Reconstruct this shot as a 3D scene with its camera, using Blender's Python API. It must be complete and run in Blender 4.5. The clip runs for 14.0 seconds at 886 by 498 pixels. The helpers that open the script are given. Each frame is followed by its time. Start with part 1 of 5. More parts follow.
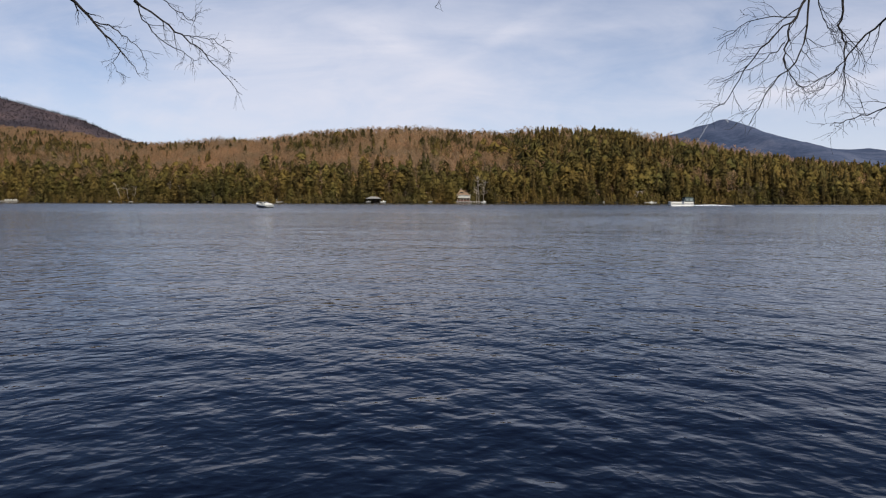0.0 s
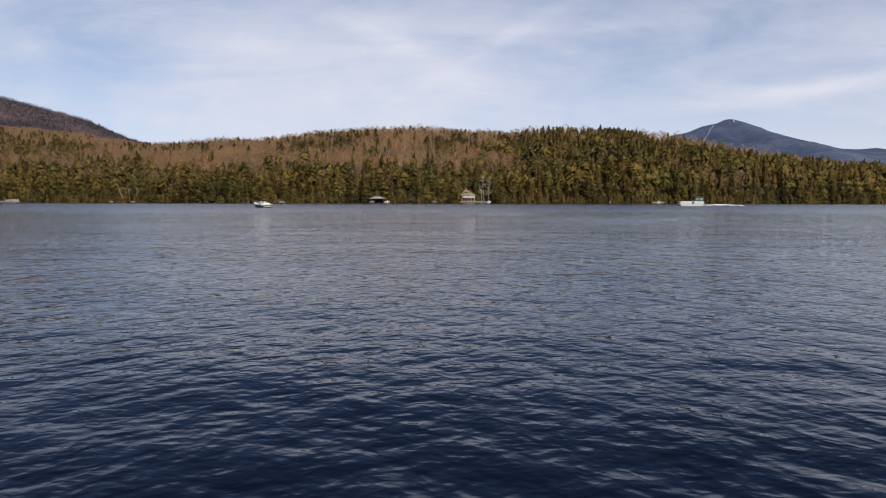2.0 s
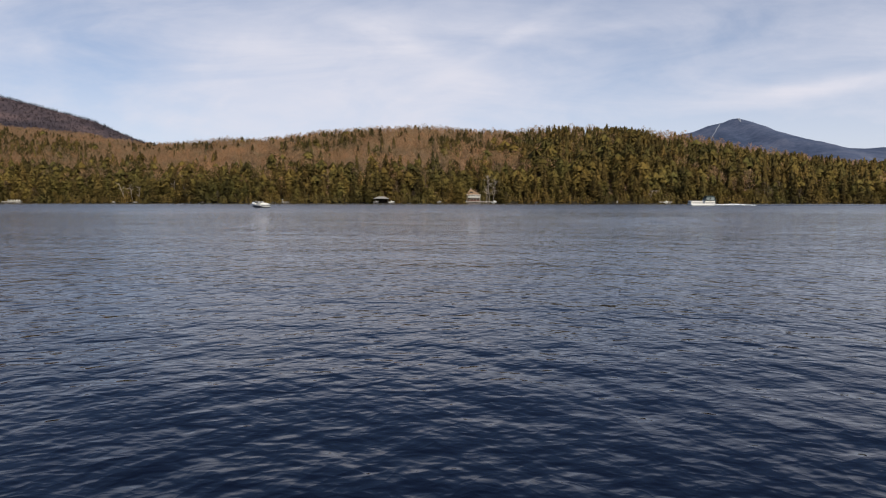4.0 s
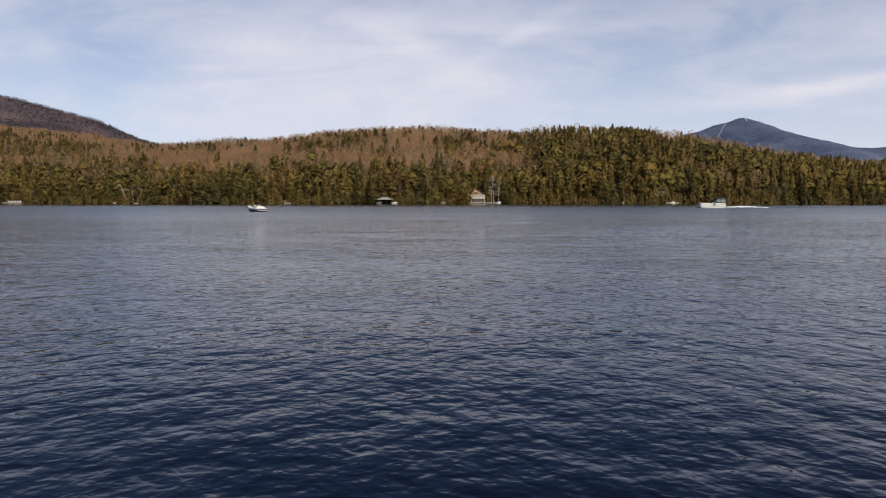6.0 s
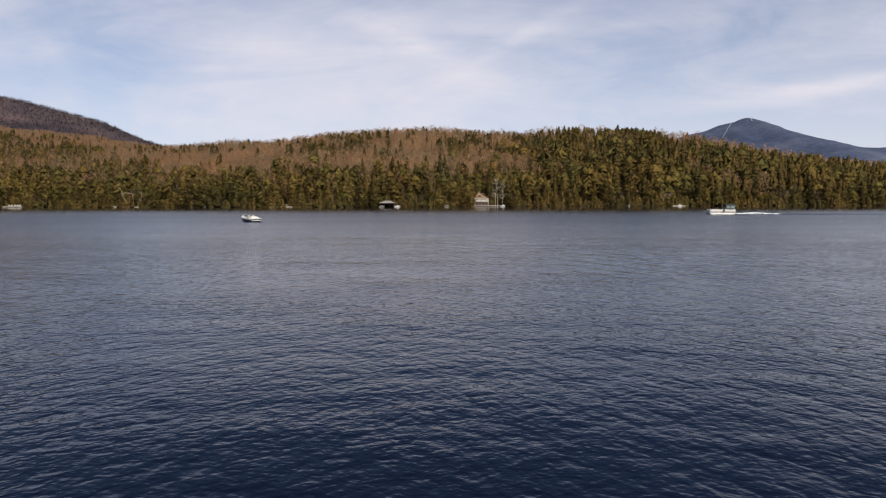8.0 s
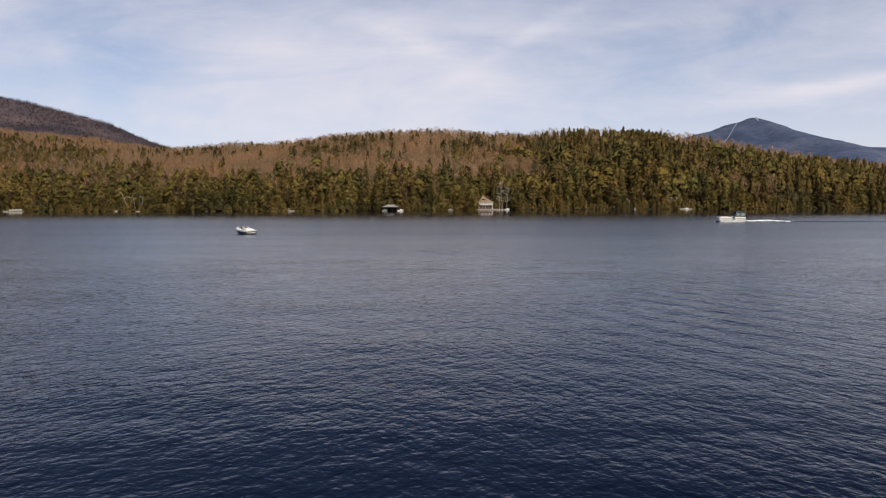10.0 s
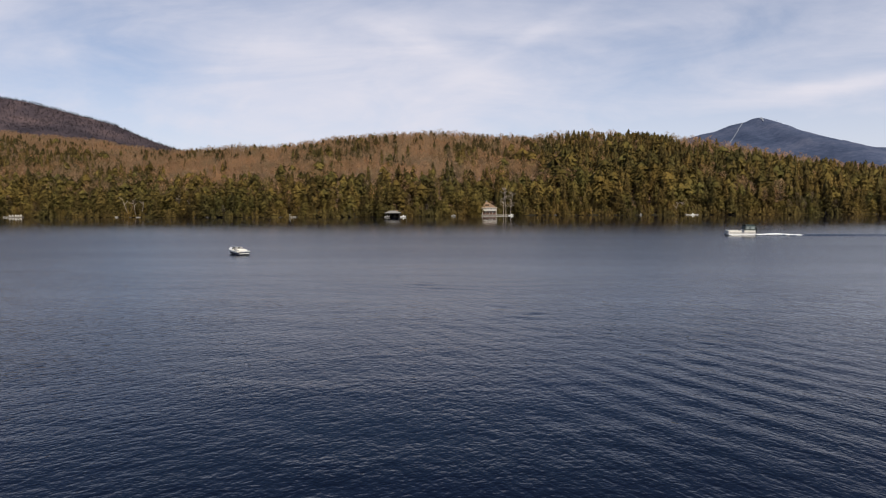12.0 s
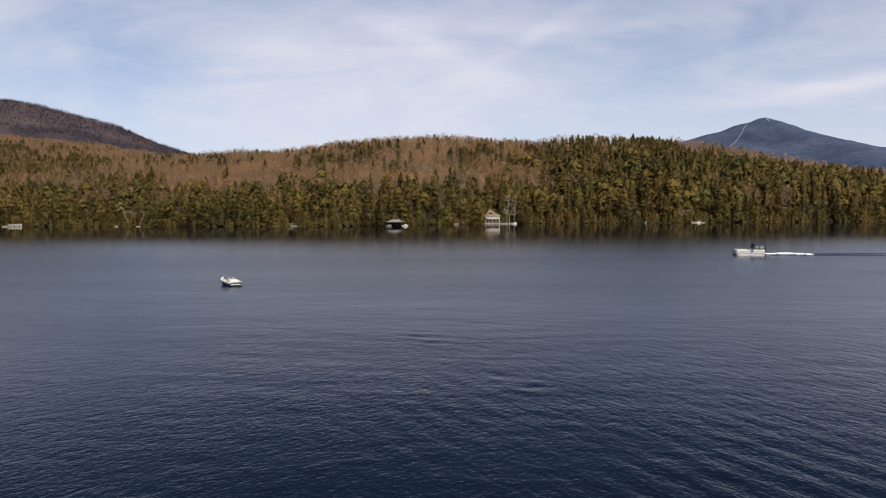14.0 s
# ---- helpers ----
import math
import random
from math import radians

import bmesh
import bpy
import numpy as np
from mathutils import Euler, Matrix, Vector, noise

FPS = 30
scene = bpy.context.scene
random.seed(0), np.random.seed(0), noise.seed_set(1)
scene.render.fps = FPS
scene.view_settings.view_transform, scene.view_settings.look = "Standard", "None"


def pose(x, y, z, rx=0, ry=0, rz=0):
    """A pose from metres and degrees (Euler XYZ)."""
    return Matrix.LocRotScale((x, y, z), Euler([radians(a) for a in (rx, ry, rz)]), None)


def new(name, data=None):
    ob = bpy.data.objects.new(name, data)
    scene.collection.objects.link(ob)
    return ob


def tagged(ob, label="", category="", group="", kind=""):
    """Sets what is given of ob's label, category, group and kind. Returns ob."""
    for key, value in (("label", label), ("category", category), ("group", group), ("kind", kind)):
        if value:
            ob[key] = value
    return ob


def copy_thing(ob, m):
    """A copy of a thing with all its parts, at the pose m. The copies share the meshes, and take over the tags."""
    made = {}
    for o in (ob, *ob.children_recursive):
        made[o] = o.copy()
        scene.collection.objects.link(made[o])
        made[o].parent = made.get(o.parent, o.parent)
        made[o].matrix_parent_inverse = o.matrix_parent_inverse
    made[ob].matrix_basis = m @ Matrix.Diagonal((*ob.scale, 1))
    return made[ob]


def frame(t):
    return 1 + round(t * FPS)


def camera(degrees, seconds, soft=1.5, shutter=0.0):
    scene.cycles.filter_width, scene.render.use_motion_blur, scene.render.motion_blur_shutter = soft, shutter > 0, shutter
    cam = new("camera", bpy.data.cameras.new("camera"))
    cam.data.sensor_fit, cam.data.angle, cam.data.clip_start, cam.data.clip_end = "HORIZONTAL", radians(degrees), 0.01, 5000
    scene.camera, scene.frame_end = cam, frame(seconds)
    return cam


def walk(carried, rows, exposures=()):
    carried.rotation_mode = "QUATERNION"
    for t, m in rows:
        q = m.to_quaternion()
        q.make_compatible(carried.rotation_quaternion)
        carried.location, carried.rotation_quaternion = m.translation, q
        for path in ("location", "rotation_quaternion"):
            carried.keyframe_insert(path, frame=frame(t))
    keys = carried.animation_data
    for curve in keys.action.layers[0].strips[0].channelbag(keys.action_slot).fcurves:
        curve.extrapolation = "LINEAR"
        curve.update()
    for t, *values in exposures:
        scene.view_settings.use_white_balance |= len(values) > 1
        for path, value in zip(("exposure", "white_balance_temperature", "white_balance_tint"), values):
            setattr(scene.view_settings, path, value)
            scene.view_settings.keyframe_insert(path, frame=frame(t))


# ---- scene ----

cam = camera(62.0, 14.0, soft=1.15)
walk(cam, [
    (0, pose(0.00, 0.00, 1.63, 86.16, -0.12, 0.00)),
    (0.5, pose(0.08, 1.09, 1.57, 86.16, -0.13, 0.09)),
    (1, pose(0.15, 2.19, 1.52, 86.17, -0.13, 0.19)),
    (1.5, pose(0.23, 3.29, 1.48, 86.17, -0.12, 0.29)),
    (2, pose(0.29, 4.39, 1.46, 86.18, -0.09, 0.39)),
    (2.5, pose(0.35, 5.50, 1.43, 86.18, -0.04, 0.50)),
    (3, pose(0.40, 6.61, 1.41, 86.19, -0.02, 0.60)),
    (5.5, pose(0.69, 12.20, 1.72, 86.16, -0.02, 1.08)),
    (6, pose(0.82, 13.37, 2.04, 86.16, 0.00, 1.17)),
    (6.5, pose(0.96, 14.54, 2.39, 86.16, 0.02, 1.26)),
    (7, pose(1.10, 15.71, 2.77, 86.17, 0.04, 1.35)),
    (7.5, pose(1.24, 16.87, 3.15, 86.18, 0.07, 1.43)),
    (8, pose(1.38, 18.03, 3.54, 86.19, 0.09, 1.52)),
    (10.5, pose(1.97, 23.37, 5.85, 86.22, 0.20, 1.98)),
    (11, pose(2.11, 24.49, 6.59, 86.22, 0.20, 2.06)),
    (11.5, pose(2.25, 25.60, 7.38, 86.21, 0.20, 2.15)),
    (12, pose(2.39, 26.70, 8.22, 86.21, 0.20, 2.24)),
    (12.5, pose(2.54, 27.79, 9.14, 86.19, 0.21, 2.32)),
    (13, pose(2.70, 28.87, 10.16, 86.18, 0.23, 2.39)),
    (13.5, pose(2.87, 29.96, 11.25, 86.19, 0.26, 2.47)),
    (14, pose(3.04, 31.04, 12.38, 86.22, 0.31, 2.57)),
], exposures=[(0, 0.15, 6200, 8), (3, 0.15, 6320, 8), (6, 0.15, 6440, 9), (10.5, 0.15, 6520, 10), (14, 0.15, 6340, 9)])

# ------------------------------------------------------------------ light
SUN_AZ, SUN_EL = radians(150), radians(46)      # azimuth from +y clockwise
SUN_DIR = Vector((math.sin(SUN_AZ) * math.cos(SUN_EL), math.cos(SUN_AZ) * math.cos(SUN_EL), math.sin(SUN_EL)))
sun = new("sun", bpy.data.lights.new("sun", "SUN"))
sun.data.energy, sun.data.angle, sun.data.color = 4.2, radians(0.6), (1.0, 0.89, 0.72)
sun.rotation_euler = SUN_DIR.to_track_quat("Z", "Y").to_euler()


class Nodes:
    """Short hand for building a node tree."""

    def __init__(self, tree):
        self.tree = tree
        self.tree.nodes.clear()

    def node(self, kind, **values):
        n = self.tree.nodes.new(kind)
        for key, value in values.items():
            setattr(n, key, value)
        return n

    def link(self, a, b):
        self.tree.links.new(a, b)

    def math(self, op, a, b=None, clamp=False):
        n = self.node("ShaderNodeMath", operation=op, use_clamp=clamp)
        for i, v in enumerate((a, b)):
            if v is None:
                continue
            if isinstance(v, (int, float)):
                n.inputs[i].default_value = v
            else:
                self.link(v, n.inputs[i])
        return n.outputs[0]

    def noise(self, vector, scale, detail=2.0, rough=0.5, distortion=0.0):
        n = self.node("ShaderNodeTexNoise")
        n.inputs["Scale"].default_value = scale
        n.inputs["Detail"].default_value = detail
        n.inputs["Roughness"].default_value = rough
        n.inputs["Distortion"].default_value = distortion
        self.link(vector, n.inputs["Vector"])
        return n.outputs["Fac"]

    def mapped(self, vector, loc=(0, 0, 0), rot=(0, 0, 0), scale=(1, 1, 1)):
        n = self.node("ShaderNodeMapping")
        n.inputs["Location"].default_value = loc
        n.inputs["Rotation"].default_value = [radians(a) for a in rot]
        n.inputs["Scale"].default_value = scale
        self.link(vector, n.inputs["Vector"])
        return n.outputs[0]

    def ramp(self, fac, stops):
        n = self.node("ShaderNodeValToRGB")
        el = n.color_ramp.elements
        while len(el) < len(stops):
            el.new(0.5)
        for e, (p, c) in zip(el, stops):
            e.position = p
            e.color = (*c, 1) if len(c) == 3 else c
        self.link(fac, n.inputs[0])
        return n.outputs[0]

    def mix(self, fac, a, b, blend="MIX"):
        n = self.node("ShaderNodeMix", data_type="RGBA", blend_type=blend)
        for key, v in ((0, fac), (6, a), (7, b)):
            if isinstance(v, (int, float)):
                n.inputs[key].default_value = v
            elif isinstance(v, (tuple, list)):
                n.inputs[key].default_value = (*v, 1) if len(v) == 3 else v
            else:
                self.link(v, n.inputs[key])
        return n.outputs[2]


# sky with thin spring cirrus
world = bpy.data.worlds.new("sky")
scene.world = world
world.use_nodes = True
W = Nodes(world.node_tree)
sky = W.node("ShaderNodeTexSky", sky_type="NISHITA")
sky.sun_disc = False
sky.sun_elevation, sky.sun_rotation = SUN_EL, SUN_AZ
sky.altitude, sky.air_density, sky.dust_density, sky.ozone_density = 570, 0.7, 0.9, 2.2
direction = W.node("ShaderNodeTexCoord").outputs["Generated"]
sep = W.node("ShaderNodeSeparateXYZ")
W.link(direction, sep.inputs[0])
height = W.math("ADD", W.math("MAXIMUM", sep.outputs[2], 0.0), 0.12)
flat = W.node("ShaderNodeCombineXYZ")
W.link(W.math("DIVIDE", sep.outputs[0], height), flat.inputs[0])
W.link(W.math("DIVIDE", sep.outputs[1], height), flat.inputs[1])
broad = W.noise(W.mapped(flat.outputs[0], loc=(3.1, 0.4, 0), rot=(0, 0, 24), scale=(0.34, 0.16, 1)), 1.6, 4, 0.5, 0.6)
side_x = W.math("DIVIDE", sep.outputs[0], W.math("MAXIMUM", sep.outputs[1], 0.05))
lift = W.math("DIVIDE", sep.outputs[2], W.math("MAXIMUM", sep.outputs[1], 0.05))
sheet_at = W.node("ShaderNodeCombineXYZ")
W.link(side_x, sheet_at.inputs[0])
W.link(lift, sheet_at.inputs[1])
wisps = W.noise(W.mapped(sheet_at.outputs[0], loc=(0.3, 0.0, 0), rot=(0, 0, -14), scale=(2.2, 9.0, 1)), 1.5, 6, 0.6, 0.9)
shreds = W.noise(W.mapped(sheet_at.outputs[0], loc=(0.7, 0.2, 0), rot=(0, 0, -40), scale=(3.0, 7.0, 1)), 2.4, 6, 0.62, 0.5)


def bank(u0, e0, wide, tall, gain, slant=0.0):
    """A bank of cirrus round one bearing and height, with a slanting axis."""
    p = W.math("SUBTRACT", side_x, u0)
    q = W.math("DIVIDE", W.math("SUBTRACT", W.math("SUBTRACT", lift, e0), W.math("MULTIPLY", p, slant)), tall)
    p = W.math("DIVIDE", p, wide)
    r2 = W.math("ADD", W.math("MULTIPLY", p, p), W.math("MULTIPLY", q, q))
    return W.math("MULTIPLY", W.math("POWER", 2.718, W.math("MULTIPLY", r2, -1.0)), gain)


cover = W.math("ADD", W.math("MULTIPLY", broad, 0.30), W.math("ADD", W.math("MULTIPLY", wisps, 0.42), W.math("MULTIPLY", shreds, 0.28)))
for spec in ((-0.13, 0.15, 0.26, 0.10, 0.16), (-0.50, 0.20, 0.16, 0.07, -0.15), (0.20, 0.19, 0.17, 0.055, -0.08), (0.44, 0.23, 0.20, 0.05, -0.08),
             (0.52, 0.155, 0.20, 0.013, 0.16, 0.16), (0.13, 0.245, 0.13, 0.012, 0.08, 0.55), (-0.27, 0.205, 0.07, 0.014, 0.07, -0.1), (-0.05, 0.20, 0.16, 0.02, 0.06, -0.5)):
    cover = W.math("ADD", cover, bank(*spec))
veil0 = W.ramp(cover, [(0.30, (0.26, 0.26, 0.26)), (0.50, (0.60, 0.60, 0.60)), (0.70, (0.96, 0.96, 0.96))])
thin = W.ramp(sep.outputs[2], [(0.22, (1, 1, 1)), (0.35, (0.03, 0.03, 0.03))])
veil = W.math("MULTIPLY", veil0, thin)
haze = W.ramp(sep.outputs[2], [(0.0, (0.95, 0.95, 0.95)), (0.10, (0.66, 0.66, 0.66)), (0.24, (0.0, 0.0, 0.0))])
amount = W.math("MAXIMUM", veil, W.math("MULTIPLY", haze, 0.85))
cloud = W.mix(amount, sky.outputs[0], (7.00, 6.80, 7.46))
bg = W.node("ShaderNodeBackground")
W.link(cloud, bg.inputs[0])
bg.inputs[1].default_value = 0.10
W.link(bg.outputs[0], W.node("ShaderNodeOutputWorld").inputs[0])


# ------------------------------------------------------------------ materials
def material(name, rough=0.6, metal=0.0, ior=1.45):
    m = bpy.data.materials.new(name)
    m.use_nodes = True
    n = Nodes(m.node_tree)
    b = n.node("ShaderNodeBsdfPrincipled")
    b.inputs["Roughness"].default_value = rough
    b.inputs["Metallic"].default_value = metal
    b.inputs["IOR"].default_value = ior
    n.link(b.outputs[0], n.node("ShaderNodeOutputMaterial").inputs[0])
    return m, n, b


def painted(name, base, rough=0.5, metal=0.0, vary=0.12, grain=3.0, relief=0.0):
    """A surface of one paint or stuff with stains and grain at two scales."""
    m, n, b = material(name, rough, metal)
    at = n.node("ShaderNodeTexCoord").outputs["Object"]
    f = n.math("ADD", n.math("MULTIPLY", n.noise(at, grain, 5, 0.65), 0.6), n.math("MULTIPLY", n.noise(at, grain * 0.13, 3), 0.4))
    lo = tuple(max(c * (1 - 2.2 * vary), 0) for c in base)
    hi = tuple(min(c * (1 + 1.6 * vary), 1) for c in base)
    n.link(n.ramp(f, [(0.3, lo), (0.7, hi)]), b.inputs["Base Color"])
    if relief:
        bump = n.node("ShaderNodeBump")
        bump.inputs["Distance"].default_value = relief
        n.link(n.noise(at, grain * 4, 4), bump.inputs["Height"])
        n.link(bump.outputs[0], b.inputs["Normal"])
    return m


def foliage(name, dark, mid, light, rough=0.85, clump=0.35, single=False, thin=0.06):
    """Leaves or needles: tone by tree (attribute), by clump and by spray."""
    m, n, b = material(name, rough)
    b.inputs["Specular IOR Level"].default_value = 0.15
    at = n.node("ShaderNodeNewGeometry")
    tone = n.node("ShaderNodeObjectInfo").outputs["Random"] if single else n.node("ShaderNodeAttribute", attribute_name="tone").outputs["Fac"]
    spray = at.outputs["Random Per Island"]
    patch = n.noise(at.outputs["Position"], clump, 3, 0.6)
    f = n.math("ADD", n.math("MULTIPLY", tone, 0.54), n.math("ADD", n.math("MULTIPLY", spray, 0.12), n.math("MULTIPLY", n.math("SUBTRACT", patch, 0.3), 0.5)))
    needles = n.noise(at.outputs["Position"], clump * 5.0, 3, 0.7)
    f = n.math("ADD", f, n.math("MULTIPLY", n.math("SUBTRACT", needles, 0.45), 0.9))
    if thin < 0.3:
        relief = n.node("ShaderNodeBump")
        relief.inputs["Strength"].default_value = 1.0
        relief.inputs["Distance"].default_value = 0.16 / clump
        n.link(needles, relief.inputs["Height"])
        n.link(relief.outputs[0], b.inputs["Normal"])
    stand_hue = n.ramp(n.noise(at.outputs["Position"], 0.04, 3, 0.65), [(0.36, (1.20, 1.05, 0.95)), (0.64, (0.74, 0.84, 0.86))])
    tint = n.mix(1.0, n.ramp(f, [(0.12, dark), (0.5, mid), (0.9, light)]), stand_hue, "MULTIPLY")
    n.link(tint, b.inputs["Base Color"])
    thin_leaf = n.node("ShaderNodeBsdfTranslucent")
    n.link(tint, thin_leaf.inputs[0])
    both = n.node("ShaderNodeMixShader")
    both.inputs[0].default_value = thin
    n.link(b.outputs[0], both.inputs[1])
    n.link(thin_leaf.outputs[0], both.inputs[2])
    n.link(both.outputs[0], [q for q in n.tree.nodes if q.bl_idname == "ShaderNodeOutputMaterial"][0].inputs[0])
    return m


# added tilt of the water normals, sized by how bright reflections should be
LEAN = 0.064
WAVE_WAY = 58.0                      # bearing in which the wind waves run, degrees from +y


def water_material():
    """Deep lake water: dark body, smooth skin, wind ripples as fine relief that dies away in the lee of the far shore."""
    m, n, b = material("lake_water", 0.1, 0.0, 1.28)
    geo = n.node("ShaderNodeNewGeometry")
    at = geo.outputs["Position"]
    n.link(n.ramp(n.noise(at, 0.05, 3), [(0.3, (0.0009, 0.0019, 0.0078)), (0.7, (0.0014, 0.0030, 0.0120))]), b.inputs["Base Color"])
    sep3 = n.node("ShaderNodeSeparateXYZ")
    n.link(at, sep3.inputs[0])

    def grade(start, length):
        return n.math("MULTIPLY", n.math("SUBTRACT", sep3.outputs[1], start), 1 / length, True)

    calm = n.noise(n.mapped(at, rot=(0, 0, 4), scale=(0.10, 1.0, 1)), 0.05, 3, 0.6)
    lee = n.math("MULTIPLY", grade(95.0, 200.0), n.math("ADD", n.math("MULTIPLY", calm, 0.5), 0.8), True)
    rough = n.math("ADD", n.math("ADD", n.math("ADD", n.math("MULTIPLY", grade(80.0, 100.0), 0.14), n.math("MULTIPLY", grade(55.0, 50.0), n.math("SUBTRACT", 0.13, n.math("MULTIPLY", grade(170.0, 120.0), 0.13)))), 0.035), n.math("MULTIPLY", n.math("SUBTRACT", calm, 0.5), n.math("MULTIPLY", grade(25.0, 60.0), 0.11)))
    n.link(n.math("MULTIPLY", rough, n.math("SUBTRACT", 1.0, n.math("ADD", n.math("MULTIPLY", lee, 0.35), n.math("MULTIPLY", grade(250.0, 110.0), 0.40)))), b.inputs["Roughness"])

    def turned(bearing, stretch, seed):
        """Place on the lake along and across a train of waves, drawn out along its crests."""
        q = n.node("ShaderNodeMapping", vector_type="TEXTURE")
        q.inputs["Rotation"].default_value = (0, 0, radians(-bearing))
        q.inputs["Scale"].default_value = (1 / stretch, 1, 1)
        q.inputs["Location"].default_value = (seed * 7.3, seed * 3.1, 0)
        n.link(at, q.inputs["Vector"])
        return q.outputs[0]

    # two crossing trains of small waves, one stronger to the west, one to the east
    west = n.math("ADD", n.math("MULTIPLY", sep3.outputs[0], -0.03), 0.55, True)
    west = n.math("ADD", n.math("MULTIPLY", west, 0.75), 0.25)
    east = n.math("SUBTRACT", 1.25, west)
    gusts = n.math("ADD", n.math("MULTIPLY", n.noise(n.mapped(at, scale=(0.5, 1.0, 1)), 0.16, 3, 0.6), 1.3), 0.35)
    total = None
    for k, (size, slope, bearing, stretch, side, start, length, rest) in enumerate((
            (0.085, 0.12, 10, 0.80, None, 20.0, 60.0, 0.40), (0.16, 0.21, -30, 0.78, west, 70.0, 50.0, 0.16), (0.17, 0.21, 48, 0.74, east, 70.0, 50.0, 0.16),
            (0.33, 0.22, -40, 0.72, west, 75.0, 60.0, 0.16), (0.35, 0.22, 66, 0.62, east, 75.0, 60.0, 0.16), (0.80, 0.12, 60, 0.40, east, 80.0, 80.0, 0.25), (0.75, 0.10, -42, 0.45, west, 80.0, 80.0, 0.25),
            (2.2, 0.04, 12, 0.40, None, 150.0, 110.0, 0.3))):
        f = n.noise(turned(bearing, stretch, k + 1), 1 / size, 1.0, 0.4, 0.25)
        # crests narrower than troughs
        crest = n.math("SUBTRACT", 1.0, n.math("MULTIPLY", n.math("ABSOLUTE", n.math("SUBTRACT", f, 0.56)), 2.0))
        f = n.math("ADD", n.math("MULTIPLY", f, 0.45), n.math("MULTIPLY", crest, 0.30))
        amp = n.math("MULTIPLY", n.math("SUBTRACT", 1.0, n.math("MULTIPLY", grade(start, length), 1 - rest)), 0.62 * slope * size)
        if side is not None:
            amp = n.math("MULTIPLY", amp, side)
        h = n.math("MULTIPLY", f, amp)
        total = h if total is None else n.math("ADD", total, h)
    total = n.math("MULTIPLY", total, n.math("MULTIPLY", n.math("MULTIPLY", gusts, n.math("SUBTRACT", 0.86, n.math("MULTIPLY", grade(30.0, 25.0), 0.06))), n.math("SUBTRACT", 1.0, n.math("ADD", n.math("MULTIPLY", lee, 0.75), n.math("MULTIPLY", grade(250.0, 110.0), 0.15)))))
    bump = n.node("ShaderNodeBump")
    bump.inputs["Distance"].default_value = 1.0
    n.link(total, bump.inputs["Height"])
    # normals are tilted to the near bank to set the brightness of reflections
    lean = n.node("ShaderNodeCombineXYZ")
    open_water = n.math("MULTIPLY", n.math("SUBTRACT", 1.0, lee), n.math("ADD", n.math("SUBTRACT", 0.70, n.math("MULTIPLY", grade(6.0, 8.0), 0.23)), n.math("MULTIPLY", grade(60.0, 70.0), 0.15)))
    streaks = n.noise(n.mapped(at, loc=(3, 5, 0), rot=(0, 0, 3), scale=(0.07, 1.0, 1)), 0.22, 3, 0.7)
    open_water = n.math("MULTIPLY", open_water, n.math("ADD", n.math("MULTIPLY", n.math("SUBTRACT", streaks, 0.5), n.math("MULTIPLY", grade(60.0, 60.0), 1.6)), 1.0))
    # the tilt is eased off towards both sides, which brightens the water there
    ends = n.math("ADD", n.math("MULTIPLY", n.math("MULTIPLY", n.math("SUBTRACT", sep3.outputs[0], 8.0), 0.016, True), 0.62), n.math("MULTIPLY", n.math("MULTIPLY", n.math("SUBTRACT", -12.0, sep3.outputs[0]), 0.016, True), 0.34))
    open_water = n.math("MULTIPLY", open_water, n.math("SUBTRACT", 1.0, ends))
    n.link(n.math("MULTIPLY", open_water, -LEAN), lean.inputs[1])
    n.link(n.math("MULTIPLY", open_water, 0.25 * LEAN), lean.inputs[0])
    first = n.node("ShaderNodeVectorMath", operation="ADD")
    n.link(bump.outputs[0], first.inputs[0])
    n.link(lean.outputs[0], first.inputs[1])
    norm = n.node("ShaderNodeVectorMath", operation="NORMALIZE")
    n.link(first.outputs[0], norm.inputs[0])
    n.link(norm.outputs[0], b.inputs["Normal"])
    return m


M_WATER = water_material()
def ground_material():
    """Dry leaf litter on the slopes, dark low bank soil with painted tree shade."""
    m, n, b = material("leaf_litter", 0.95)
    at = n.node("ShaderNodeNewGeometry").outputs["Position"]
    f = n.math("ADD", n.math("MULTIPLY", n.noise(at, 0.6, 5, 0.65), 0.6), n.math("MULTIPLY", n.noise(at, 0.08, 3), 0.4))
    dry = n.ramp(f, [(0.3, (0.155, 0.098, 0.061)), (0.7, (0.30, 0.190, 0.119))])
    bank_shade = n.ramp(f, [(0.3, (0.012, 0.011, 0.008)), (0.7, (0.036, 0.030, 0.018))])
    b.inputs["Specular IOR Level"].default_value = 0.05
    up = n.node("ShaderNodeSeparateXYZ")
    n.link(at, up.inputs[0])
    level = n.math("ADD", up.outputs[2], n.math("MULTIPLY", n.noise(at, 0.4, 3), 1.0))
    n.link(n.mix(n.math("MULTIPLY", n.math("SUBTRACT", level, 2.2), 0.8, True), bank_shade, dry), b.inputs["Base Color"])
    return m


